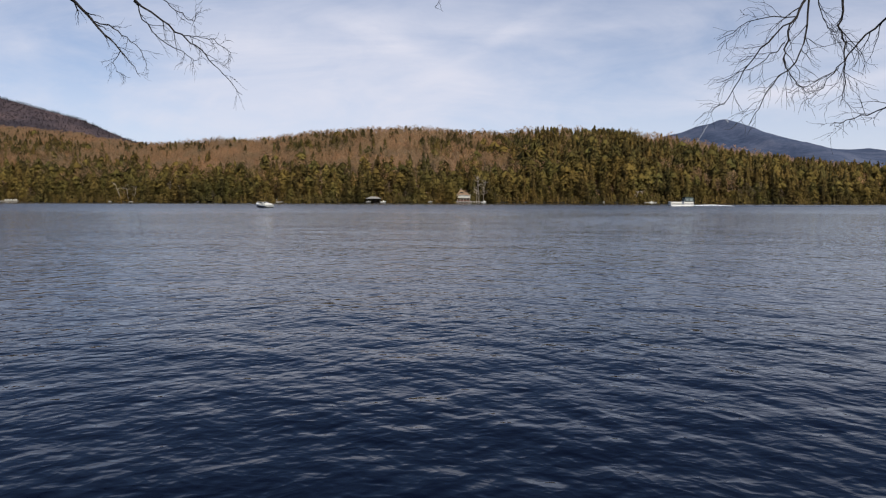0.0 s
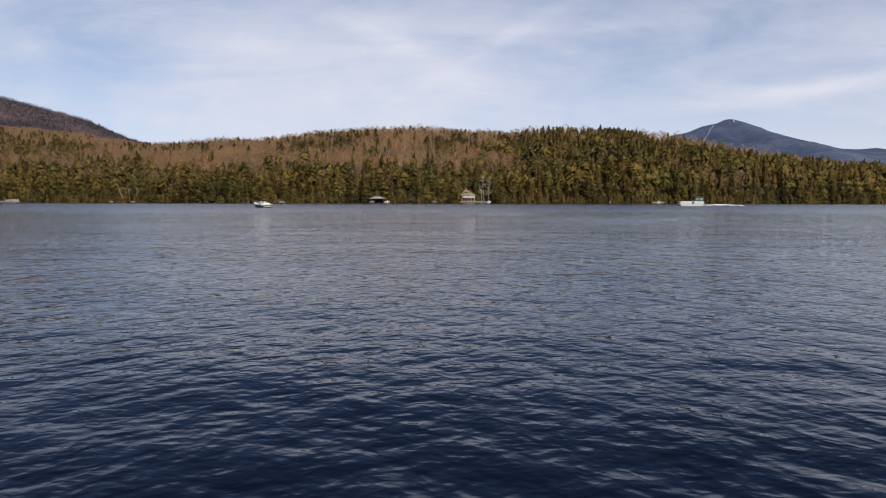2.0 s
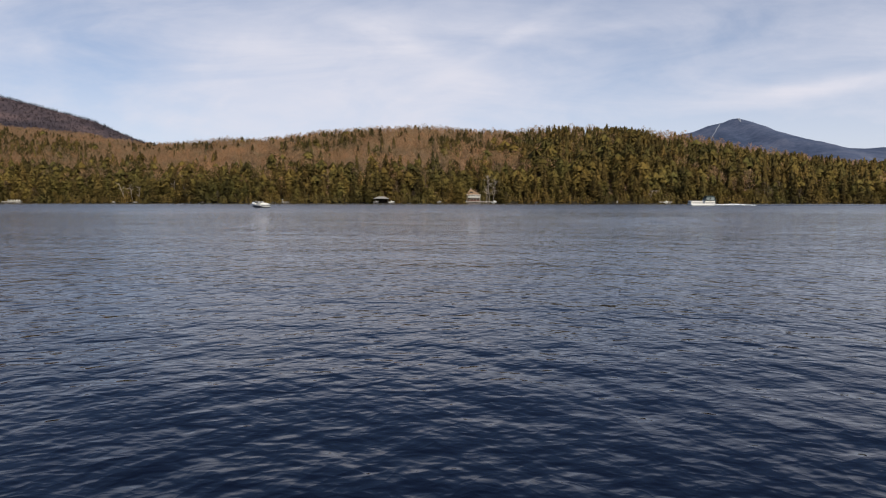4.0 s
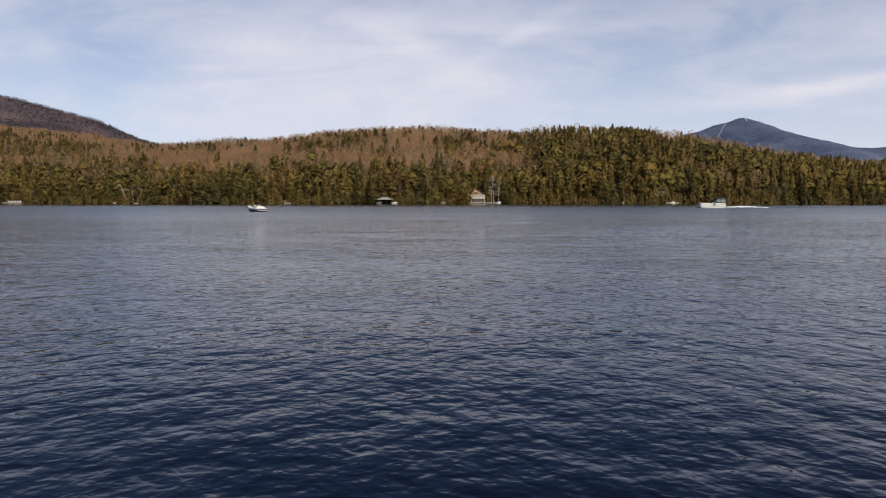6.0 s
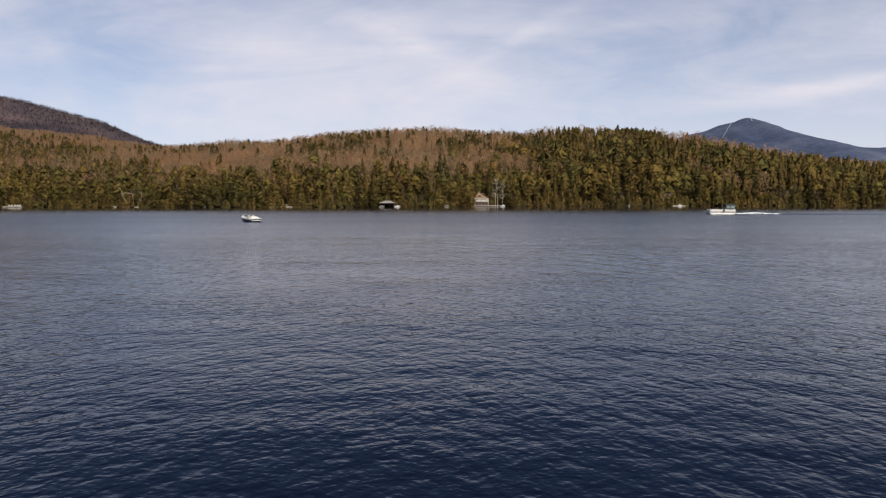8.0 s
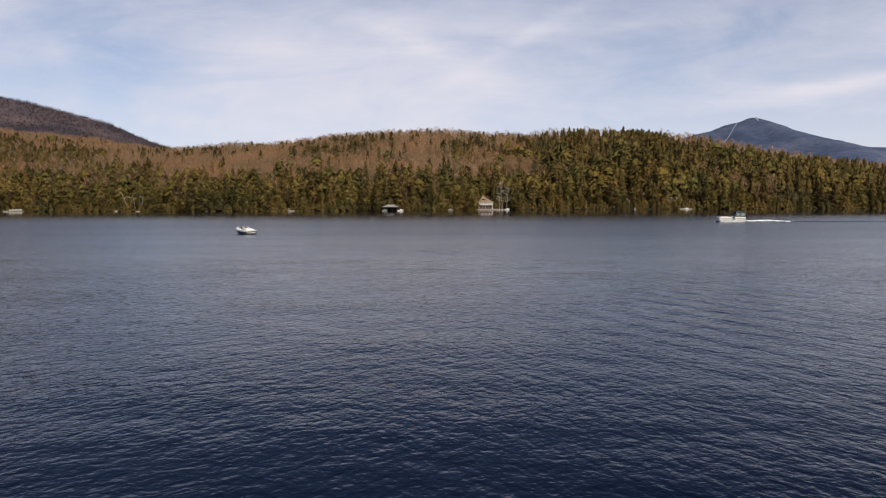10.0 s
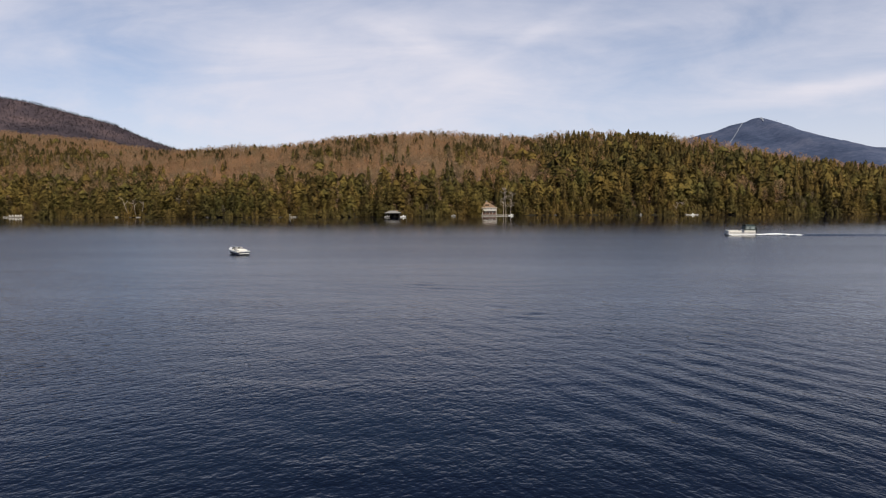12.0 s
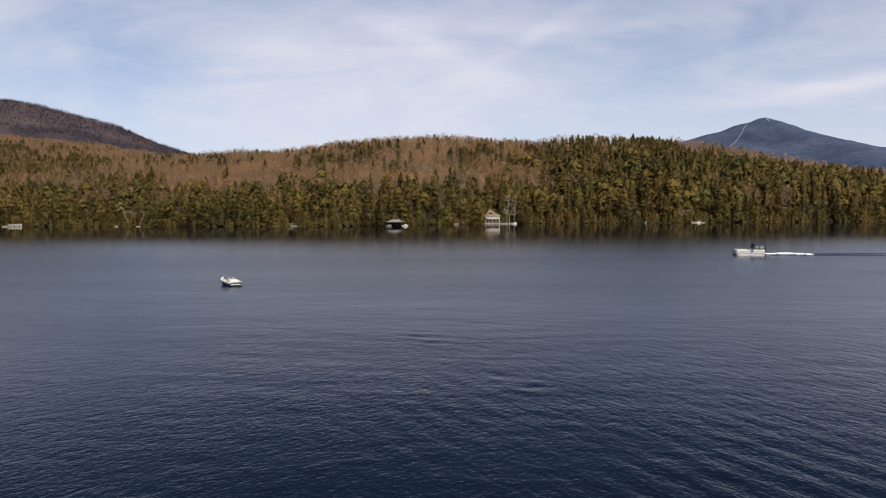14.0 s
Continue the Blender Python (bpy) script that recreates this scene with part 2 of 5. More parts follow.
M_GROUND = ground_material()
SPRUCE = ((0.038, 0.0285, 0.0105), (0.100, 0.0740, 0.023), (0.158, 0.1165, 0.036))
CEDAR = ((0.056, 0.043, 0.0125), (0.122, 0.095, 0.0265), (0.172, 0.136, 0.040))
M_SPRUCE = foliage("spruce_needles", *SPRUCE)
M_CEDAR = foliage("cedar_sprays", *CEDAR)
M_SPRUCE_ONE = foliage("spruce_needles_shore", *SPRUCE, single=True)
M_CEDAR_ONE = foliage("cedar_sprays_shore", *CEDAR, single=True)
M_TWIG = foliage("bare_twigs", (0.36, 0.240, 0.142), (0.485, 0.328, 0.198), (0.56, 0.388, 0.242), thin=0.60)
M_TWIG_ONE = foliage("bare_twigs_shore", (0.12, 0.085, 0.058), (0.22, 0.160, 0.105), (0.33, 0.25, 0.17), single=True)
M_BARK = painted("grey_bark", (0.19, 0.15, 0.12), 0.9, vary=0.25, grain=2.0)
M_BIRCH = painted("birch_bark", (0.36, 0.30, 0.25), 0.8, vary=0.2, grain=3.0)
M_DARKBARK = painted("dark_wet_bark", (0.016, 0.013, 0.012), 0.85, vary=0.3, grain=14.0, relief=0.004)
M_MTN_WOOD = foliage("mountain_woods", (0.026, 0.024, 0.031), (0.048, 0.040, 0.048), (0.100, 0.072, 0.075), clump=0.006)


def part(name, bm, mat, parent=None, label=""):
    """Links a bmesh as one mesh object under a thing."""
    me = bpy.data.meshes.new(name)
    bm.to_mesh(me)
    bm.free()
    me.materials.append(mat)
    ob = new(name, me)
    ob.parent = parent
    if label:
        tagged(ob, label)
    return ob


def mesh_from(name, verts, faces, mat, tone=None, smooth=False, normals=None):
    me = bpy.data.meshes.new(name)
    verts = np.asarray(verts, dtype=np.float32)
    faces = np.asarray(faces, dtype=np.int32)
    k = faces.shape[1]
    me.vertices.add(len(verts))
    me.vertices.foreach_set("co", verts.ravel())
    me.loops.add(faces.size)
    me.loops.foreach_set("vertex_index", faces.ravel())
    me.polygons.add(len(faces))
    me.polygons.foreach_set("loop_start", np.arange(0, faces.size, k, dtype=np.int32))
    if tone is not None:
        a = me.attributes.new("tone", "FLOAT", "POINT")
        a.data.foreach_set("value", np.asarray(tone, dtype=np.float32))
    me.materials.append(mat)
    me.update(calc_edges=True)
    me.polygons.foreach_set("use_smooth", np.full(len(faces), smooth))
    me.validate()
    if normals is not None:
        me.polygons.foreach_set("use_smooth", np.full(len(me.polygons), True))
        me.normals_split_custom_set_from_vertices(np.asarray(normals, dtype=np.float32))
    return me


# ------------------------------------------------------------------ ground, lake, mountains
def shore_y(x):
    return np.interp(x, [-1500, -260, -229, -163, -83, -45, -10, 20, 118, 237, 600, 1500],
                     [430, 398, 402, 394, 388, 391, 409, 420, 423, 430, 450, 480]) + 1.2 * np.sin(x * 0.21) + 0.8 * np.sin(x * 0.57 + 1)


SKY_U = [-0.9, -0.60, -0.485, -0.447, -0.41, -0.37, -0.33, -0.294, -0.25, -0.20, -0.12, -0.06, -0.003, 0.04, 0.09, 0.13, 0.166, 0.2, 0.26, 0.29, 0.31, 0.36, 0.40, 0.43, 0.47, 0.51, 0.56, 0.6, 0.9]
SKY_H = [0.115, 0.102, 0.089, 0.083, 0.078, 0.079, 0.081, 0.084, 0.086, 0.092, 0.0985, 0.1005, 0.1005, 0.0965, 0.0955, 0.1005, 0.1015, 0.1035, 0.097, 0.091, 0.0885, 0.081, 0.074, 0.069, 0.0615, 0.0545, 0.051, 0.046, 0.04]


def ridge(u):
    """How far off the wooded ridge stands in a direction, and how high its ground is."""
    y = np.interp(u, [-0.9, -0.5, -0.37, -0.29, -0.2, -0.12, 0.0, 0.1, 0.2, 0.27, 0.4, 0.6, 0.9], [980, 950, 870, 730, 760, 820, 780, 690, 650, 620, 620, 610, 600])
    tree = 13.0
    return y, 1.6 + np.interp(u, SKY_U, SKY_H) * y - tree


def ground_z(x, y):
    x, y = np.asarray(x, float), np.asarray(y, float)
    u = np.clip(x / np.maximum(y, 60), -0.95, 0.95)
    ry, rz = ridge(u)
    sy = shore_y(x)
    s = (y - sy) / (ry - sy)
    rough = 1.6 * np.sin(x * 0.043 + 1.3 * np.sin(y * 0.03)) * np.sin(y * 0.051 + 0.7) + 0.8 * np.sin(x * 0.11 + y * 0.07)
    up = np.where(s < 1, rz * (0.82 * np.clip(s, 0, 1) + 0.18 * np.clip(s, 0, 1) ** 0.5), rz * (1 - 0.35 * np.clip(s - 1, 0, 1.2)))
    land = 0.5 + up + rough * np.clip(s * 4, 0, 1)
    bank = np.clip((y - sy) / 2.0, -1, 1) * 0.7
    far = np.where(y > sy, np.minimum(land, 0.35 * (y - sy) + 0.1), bank * 4.0)
    near_edge = 1.6 + 0.5 * np.sin(x * 0.6) + 0.3 * np.sin(x * 1.7 + 1)
    near = np.clip((near_edge - y) * 0.32, -3.0, 0.55) + np.clip(-y - 4, 0, 60) * 0.05
    return np.where(y > 150, far, np.maximum(near, -3.0))


def sheet(name, xs, ys, z, mat):
    gx, gy = np.meshgrid(xs, ys)
    v = np.column_stack([gx.ravel(), gy.ravel(), z(gx.ravel(), gy.ravel())])
    nx = len(xs)
    i = (np.arange(len(ys) - 1)[:, None] * nx + np.arange(nx - 1)[None]).ravel()
    f = np.column_stack([i, i + 1, i + nx + 1, i + nx])
    return new(name, mesh_from(name, v, f, mat, smooth=True))


gxs = np.unique(np.concatenate([np.linspace(-2800, -900, 12), np.linspace(-900, 900, 160), np.linspace(900, 2800, 12), np.linspace(-25, 25, 60)]))
gys = np.unique(np.concatenate([np.linspace(-900, -60, 8), np.linspace(-60, 12, 60), np.linspace(12, 340, 8), np.linspace(340, 480, 75), np.linspace(480, 1100, 50), np.linspace(1100, 4800, 10)]))
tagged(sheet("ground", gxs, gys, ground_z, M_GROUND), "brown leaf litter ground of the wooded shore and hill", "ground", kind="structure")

BOAT_X, BOAT_Y = 60.0, 197.0        # bow of the pontoon boat that is under way


WAVE = 0.0055                         # steepness of each wind wave


def lake_waves():
    """One sheet of water: fine rows near the bank, wider ones far out, with wind waves and the long waves of a passing boat."""
    rows, gaps = [-3.0], []
    while rows[-1] < 560:
        y = rows[-1]
        gaps.append(0.036 if y < 11 else 0.08 if y < 26 else 0.08 + 0.006 * (y - 26) if y < 70 else 0.40 if y < 112 or 184 < y < 210 else 0.5 + 0.03 * (y - 112))
        rows.append(y + gaps[-1])
    gaps.append(gaps[-1])
    rows, gaps = np.array(rows), np.array(gaps)
    us = np.concatenate([np.linspace(-9, -0.8, 22)[:-1], np.linspace(-0.8, 0.8, 310), np.linspace(0.8, 9, 22)[1:]])
    gy, gu = np.meshgrid(rows, us, indexing="ij")
    gx = np.clip(gu * (gy + 8), -2700, 2700)
    z = np.zeros_like(gx)
    rng = np.random.default_rng(11)
    cell = np.maximum(gaps[:, None], 0.8 * 1.6 / 330 * (gy + 8))
    for k in range(60):
        lam = 0.27 * (1.5 / 0.27) ** (rng.random() ** 1.3)
        ang = radians(rng.normal(WAVE_WAY - 6, 24))
        kx, ky = math.sin(ang) * 6.283 / lam, math.cos(ang) * 6.283 / lam
        amp = WAVE * lam / 6.283 * np.clip(lam / cell / 2.4 - 1, 0, 1)
        z += amp * np.sin(kx * gx + ky * gy + rng.random() * 6.283 + 0.7 * np.sin(0.31 * gx + 0.17 * gy + k))
    gust = 0.72 + 0.28 * np.sin(gx * 0.13 + 1.3 * np.sin(gy * 0.11)) * np.sin(gy * 0.16 + 0.8)
    z *= gust * np.clip(1.15 - gy / 42, 0.12, 1)
    # old boat waves crossing the bay
    a = radians(WAVE_WAY)
    along = gx * math.sin(a) + gy * math.cos(a)
    across = gx * math.cos(a) - gy * math.sin(a)
    band = np.exp(-((gx - 8 + 0.33 * (gy - 66)) / 10) ** 2) * np.exp(-((gy - 64) / 17) ** 2) + 0.6 * np.exp(-((gx - 22) / 9) ** 2) * np.exp(-((gy - 62) / 16) ** 2)
    z += 0.027 * band * np.sin(along * 6.283 / 2.0 + 0.9 * np.sin(across * 0.12) + 0.5 * np.sin(across * 0.31 + along * 0.2)) * (0.55 + 0.45 * np.sin(across * 0.27 + along * 0.16))
    # short steep ripples left where something has just stirred the water
    for px, py, wide, deep, tall in ((-2.2, 97.0, 2.2, 3.6, 0.050), (6.3, 80.0, 2.6, 3.4, 0.036)):
        b2 = np.exp(-((gx - px + 0.28 * (gy - py)) / wide) ** 2) * np.exp(-((gy - py) / deep) ** 2)
        z += tall * b2 * np.sin((gy + gx * 0.55) * 6.283 / 2.2 + 1.3 * np.sin(gx * 1.1 + 0.5 * gy)) * (0.6 + 0.4 * np.sin(gx * 1.9 - gy * 0.7))
    # trailing waves of the pontoon boat
    back = gx - (BOAT_X + 7)
    for side in (-1, 1):
        off = (gy - BOAT_Y - side * (0.9 + 0.075 * back)) / 1.25
        z += np.where(back > 0, 0.20 * np.exp(-back / 80.0) * (1 - off ** 2) * np.exp(-off ** 2 / 2), 0)
    z *= np.clip((gy + 3) / 4, 0.2, 1)
    n = len(us)
    i = (np.arange(len(rows) - 1)[:, None] * n + np.arange(n - 1)[None]).ravel()
    f = np.column_stack([i, i + 1, i + n + 1, i + n])
    return new("water", mesh_from("water", np.column_stack([gx.ravel(), gy.ravel(), z.ravel()]), f, M_WATER, smooth=True))


tagged(lake_waves(), "rippled dark blue lake water", "lake", kind="structure")


def slope_material(name, dark, mid, light):
    m, n, b = material(name, 0.95)
    b.inputs["Specular IOR Level"].default_value = 0.1
    at = n.node("ShaderNodeNewGeometry").outputs["Position"]
    f = n.math("ADD", n.math("MULTIPLY", n.noise(at, 0.0035, 6, 0.62), 0.62), n.math("MULTIPLY", n.noise(at, 0.045, 4, 0.75), 0.38))
    n.link(n.ramp(f, [(0.38, dark), (0.50, mid), (0.64, light)]), b.inputs["Base Color"])
    return m


M_MTN_SLOPE = slope_material("wooded_slope", (0.032, 0.028, 0.036), (0.060, 0.047, 0.055), (0.118, 0.084, 0.085))


def mountain(name, us, hs, dist, front, back, xs, ys, mat, rough, label):
    def z(x, y):
        u = x / dist
        top = np.interp(u, us, hs) * dist
        k = np.where(y < dist, (y - front) / (dist - front), (back - y) / (back - dist))
        k = np.clip(k, 0, 1)
        gully = np.array([noise.fractal(Vector((a * rough, b * rough * 0.6, 3.3)), 1.0, 2.0, 6) for a, b in zip(x, y)])
        return top * k ** 0.8 * (1 + 0.13 * gully * (1 - k ** 3)) + 1.2 * gully - 4
    ob = sheet(name, xs, ys, z, mat)
    tagged(ob, label, "mountain", kind="structure")
    return z


LEFT_U = [-1.4, -1.0, -0.8, -0.70, -0.60, -0.562, -0.524, -0.486, -0.4475, -0.428, -0.39, -0.34, -0.28, -0.2]
LEFT_H = [0.10, 0.146, 0.158, 0.152, 0.1365, 0.1265, 0.1160, 0.1060, 0.0885, 0.0805, 0.0685, 0.05, 0.02, 0.0]
left_z = mountain("mountain_near", LEFT_U, [h + 0.0022 if h > 0.03 else h for h in LEFT_H], 3700.0, 1800.0, 4600.0, np.linspace(-3300, -600, 130), np.linspace(1800, 4300, 90), M_MTN_SLOPE, 0.003,
                  "dark wooded mountain slope behind the shore hill")


# bluish slope colours, with the haze of distance put into them
M_FAR = slope_material("haze_tinted_slope", (0.031, 0.046, 0.086), (0.059, 0.076, 0.130), (0.105, 0.118, 0.172))
M_SNOW = painted("old_snow", (0.24, 0.26, 0.31), 0.7, vary=0.1, grain=0.05)
FAR_U = [0.0, 0.15, 0.225, 0.278, 0.301, 0.32, 0.339, 0.3586, 0.369, 0.378, 0.397, 0.42, 0.458, 0.4966, 0.527, 0.549, 0.574, 0.60, 0.65, 0.72]
FAR_H = [0.0, 0.04, 0.07, 0.0815, 0.0885, 0.0923, 0.100, 0.1044, 0.109, 0.1102, 0.1054, 0.096, 0.086, 0.076, 0.0705, 0.0698, 0.072, 0.0625, 0.05, 0.02]
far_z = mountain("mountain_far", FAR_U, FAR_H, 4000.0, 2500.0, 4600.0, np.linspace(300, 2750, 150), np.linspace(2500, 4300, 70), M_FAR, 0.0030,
                 "distant mountain with a pointed summit, haze blue painted in")


# ------------------------------------------------------------------ trees
def sprays(rng, count, height, profile, base, droop, width, fine=False, tilt=0.0):
    """Needle sprays spiralling up a stem: folded kites that leave the stem and droop. Arrays of vertices, triangles and soft outward normals."""
    v, f, out = [], [], []
    for q in range(count):
        s = base + (1 - base) * (1 - max(0.0, 1 - (q + rng.random()) / count) ** 0.58)
        a = q * 2.39996 + rng.normal() * 0.5
        rr = profile(s) * height * (0.6 + 0.65 * rng.random())
        z = s * height
        d, side = np.array([math.cos(a), math.sin(a)]), np.array([-math.sin(a), math.cos(a)])
        w = width * rr * (0.7 + 0.6 * rng.random()) + 0.14
        inner = 0.1 + 0.35 * rng.random() if fine else 0.06
        root = np.array([*(d * rr * inner), z + 0.08 * rr])
        tip = np.array([*(d * rr), z - droop * rr * (0.5 + 0.9 * rng.random()) + tilt * rr * rng.normal() * 0.6])
        mid = root * 0.4 + tip * 0.6
        low = 0.16 * w + 0.12 * rr
        i = len(v)
        v += [root, np.array([mid[0] + side[0] * w, mid[1] + side[1] * w, mid[2] - low]), tip, np.array([mid[0] - side[0] * w, mid[1] - side[1] * w, mid[2] - low])]
        if fine:
            v.append(mid + np.array([0, 0, 0.12 * rr]))
            f += [(i, i + 1, i + 4), (i + 1, i + 2, i + 4), (i + 2, i + 3, i + 4), (i + 3, i, i + 4)]
        else:
            f += [(i, i + 1, i + 2), (i, i + 2, i + 3)]
        soft = np.array([d[0], d[1], 0.55]) + rng.normal(0, 0.20, 3)
        out += [soft / np.linalg.norm(soft)] * (len(v) - i)
    return faced(np.array(v), np.array(f), np.array(out))


def tiers(rng, count, height, profile, base, points, droop=0.5, ragged=0.45, top=1.0):
    """Whorls of boughs one above another: each a ragged skirt round the stem whose tips droop. Arrays of vertices, triangles and soft outward normals."""
    v, f, out = [], [], []
    for q in range(count):
        s = base + (top - base) * (q + 0.5 * rng.random()) / count
        r = profile(s) * height
        rise = (1 - base) * height / count * (1.3 + 0.5 * rng.random()) + 0.2 * r
        off = rng.normal(0, 0.10, 2) * r
        i = len(v)
        v.append(np.array([off[0], off[1], s * height + rise]))
        turn = rng.random() * 6.283
        out.append(np.array([0.8 * math.cos(turn), 0.8 * math.sin(turn), 0.6]))
        for j in range(points):
            a = turn + 6.283 * (j + 0.5 * rng.random()) / points
            rr = r * (1.12 if j % 2 else 1.12 - ragged) * (0.72 + 0.5 * rng.random())
            v.append(np.array([off[0] + rr * math.cos(a), off[1] + rr * math.sin(a), s * height - droop * r * (0.6 if j % 2 else 0.1) * rng.random()]))
            soft = np.array([math.cos(a), math.sin(a), 0.50]) + rng.normal(0, 0.38, 3)
            out.append(soft / np.linalg.norm(soft))
            f.append((i, i + 1 + j, i + 1 + (j + 1) % points))
    return faced(np.array(v), np.array(f), np.array(out))


def tufts(rng, count, height, profile, base, size, lobes=0.28, droop=0.35, tier=0.5):
    """Ragged tufts of needles or leaves over the outer crown, in lobes: folded kites of all turns. Arrays of vertices, triangles and soft outward normals."""
    v, f, out = [], [], []
    p1, p2 = rng.random(2) * 6.283
    widest = max(profile(base + (1 - base) * k / 20) for k in range(21))
    q = 0
    while q < count:
        s = base + (1 - base) * rng.random()
        if rng.random() > 0.25 + 0.75 * profile(s) / widest:
            continue
        a = q * 2.39996 + rng.normal() * 0.4
        bulge = 1 + lobes * (math.sin(2 * a + p1 + 6 * s) * 0.6 + math.sin(3 * a + p2 - 9 * s) * 0.5 + tier * math.sin(30 * s + p1))
        rr = profile(s) * height * bulge * (0.60 + 0.46 * rng.random() ** 0.7)
        d = np.array([math.cos(a), math.sin(a), 0.0])
        pos = d * rr + np.array([0, 0, s * height + 0.2 * rng.normal()])
        w = size * (0.55 + 0.8 * rng.random()) * (0.55 + 0.45 * profile(s) / widest)
        ax = d + np.array([0, 0, -droop]) + rng.normal(0, 0.45, 3)
        ax /= np.linalg.norm(ax)
        side = np.cross(ax, np.array([0, 0, 1.0]) + rng.normal(0, 0.4, 3))
        side /= max(np.linalg.norm(side), 1e-3)
        fold = np.array([0, 0, -0.30 * w])
        i = len(v)
        v += [pos - ax * w * 0.75, pos + side * w * 0.62 + fold, pos + ax * w * 0.75 + fold * 0.6, pos - side * w * 0.62 + fold]
        f += [(i, i + 1, i + 2), (i, i + 2, i + 3)]
        soft = d + np.array([0, 0, 0.50]) + rng.normal(0, 0.55, 3)
        out += [soft / np.linalg.norm(soft)] * 4
        q += 1
    return faced(np.array(v), np.array(f), np.array(out))


def joined(a, b):
    return np.concatenate([a[0], b[0]]), np.concatenate([a[1], b[1] + len(a[0])]), np.concatenate([a[2], b[2]])


def crown_of(rng, height, profile, base, layers, points, count, size, lobes=0.28, droop=0.35, tier=0.5):
    """A crown: ragged inner boughs hidden by tufts."""
    inner = tiers(rng, layers, height, lambda s: 0.72 * profile(s), base, points, droop, 0.62, 0.80 if profile in (cedar_profile, round_profile) else 0.93)
    return joined(inner, tufts(rng, count, height, profile, base, size, lobes, droop, tier))


def faced(v, f, out):
    """Turns each triangle so that it faces the way its soft normal points."""
    g = np.cross(v[f[:, 1]] - v[f[:, 0]], v[f[:, 2]] - v[f[:, 0]])
    wrong = (g * out[f].sum(1)).sum(1) < 0
    f[wrong] = f[wrong][:, ::-1]
    return v, f, out


def stem(height, r0, sides=5, top=0.96):
    v, f = [], []
    for z, r in ((-0.6, r0 * 1.25), (height * 0.3, r0 * 0.75), (height * top, r0 * 0.08)):
        for j in range(sides):
            a = 6.283 * j / sides
            v.append((r * math.cos(a), r * math.sin(a), z))
    for k in range(2):
        for j in range(sides):
            a, b = k * sides + j, k * sides + (j + 1) % sides
            f += [(a, b, b + sides), (a, b + sides, a + sides)]
    v = np.array(v)
    return v, np.array(f), v * np.array([1.0, 1.0, 0.0]) / np.linalg.norm(v[:, :2], axis=1)[:, None]


def spruce_profile(s):
    return 0.235 * (1 - s) ** 0.72 + 0.018


def wide_profile(s):
    return 0.300 * (1 - s) ** 0.72 + 0.020


def cedar_profile(s):
    return 0.290 * max(0.0, math.sin(math.pi * min(1.0, (1 - s) * 0.70 + 0.05))) ** 0.75 + 0.015


def round_profile(s):
    return 0.27 * max(0.0, 1 - ((s - 0.45) / 0.56) ** 2) ** 0.6 + 0.03


def pine_profile(s):
    return 0.16 * (0.35 + 0.65 * abs(math.sin(s * 17.0))) * (1 - s) ** 0.45 + 0.02


def bare_crown(rng, height, twigs, spread=0.26, slim=0.10, reach=0.16):
    """Bare limbs and twigs of a leafless hardwood: slim upward blades."""
    v, f, out = [], [], []
    for j in range(twigs):
        a = rng.random() * 6.283
        s = 0.30 + 0.62 * rng.random() ** 0.8
        rad = spread * height * math.sin(math.pi * min(1, 0.25 + 0.72 * (s - 0.3) / 0.62)) * rng.random() ** 0.5
        p = np.array([rad * math.cos(a), rad * math.sin(a), s * height])
        ln = height * reach * (0.6 + 0.8 * rng.random())
        up = np.array([math.cos(a) * 0.7 + rng.normal() * 0.35, math.sin(a) * 0.7 + rng.normal() * 0.35, 0.8])
        up *= ln / np.linalg.norm(up)
        b = rng.random() * 6.283
        w = slim * (0.6 + 0.9 * rng.random())
        side = np.array([math.cos(b), math.sin(b), 0]) * w
        i = len(v)
        v += [p - side, p + side, p + up]
        f.append((i, i + 1, i + 2))
        soft = np.array([math.cos(a), math.sin(a), 1.10]) + rng.normal(0, 0.12, 3)
        out += [soft / np.linalg.norm(soft)] * 3
    return faced(np.array(v), np.array(f), np.array(out))


def scatter(name, templates, picks, places, sizes, turns, tones, mat, wide=1.0):
    """Many trees of a few moulds in one mesh."""
    vs, fs, ts, ns, n = [], [], [], [], 0
    for k, (tv, tf, tn) in enumerate(templates):
        idx = np.nonzero(picks == k)[0]
        if not len(idx):
            continue
        c, s = np.cos(turns[idx])[:, None], np.sin(turns[idx])[:, None]
        sc = sizes[idx][:, None]
        wd = sc * np.broadcast_to(wide, sizes.shape)[idx][:, None]
        x = (tv[None, :, 0] * c - tv[None, :, 1] * s) * wd + places[idx, 0][:, None]
        y = (tv[None, :, 0] * s + tv[None, :, 1] * c) * wd + places[idx, 1][:, None]
        z = tv[None, :, 2] * sc + places[idx, 2][:, None]
        vs.append(np.stack([x, y, z], 2).reshape(-1, 3))
        ns.append(np.stack([tn[None, :, 0] * c - tn[None, :, 1] * s, tn[None, :, 0] * s + tn[None, :, 1] * c, np.broadcast_to(tn[None, :, 2], x.shape)], 2).reshape(-1, 3))
        off = n + np.arange(len(idx))[:, None, None] * len(tv)
        fs.append((tf[None] + off).reshape(-1, 3))
        ts.append(np.repeat(tones[idx], len(tv)))
        n += len(idx) * len(tv)
    return mesh_from(name, np.concatenate(vs), np.concatenate(fs), mat, np.concatenate(ts), normals=np.concatenate(ns))


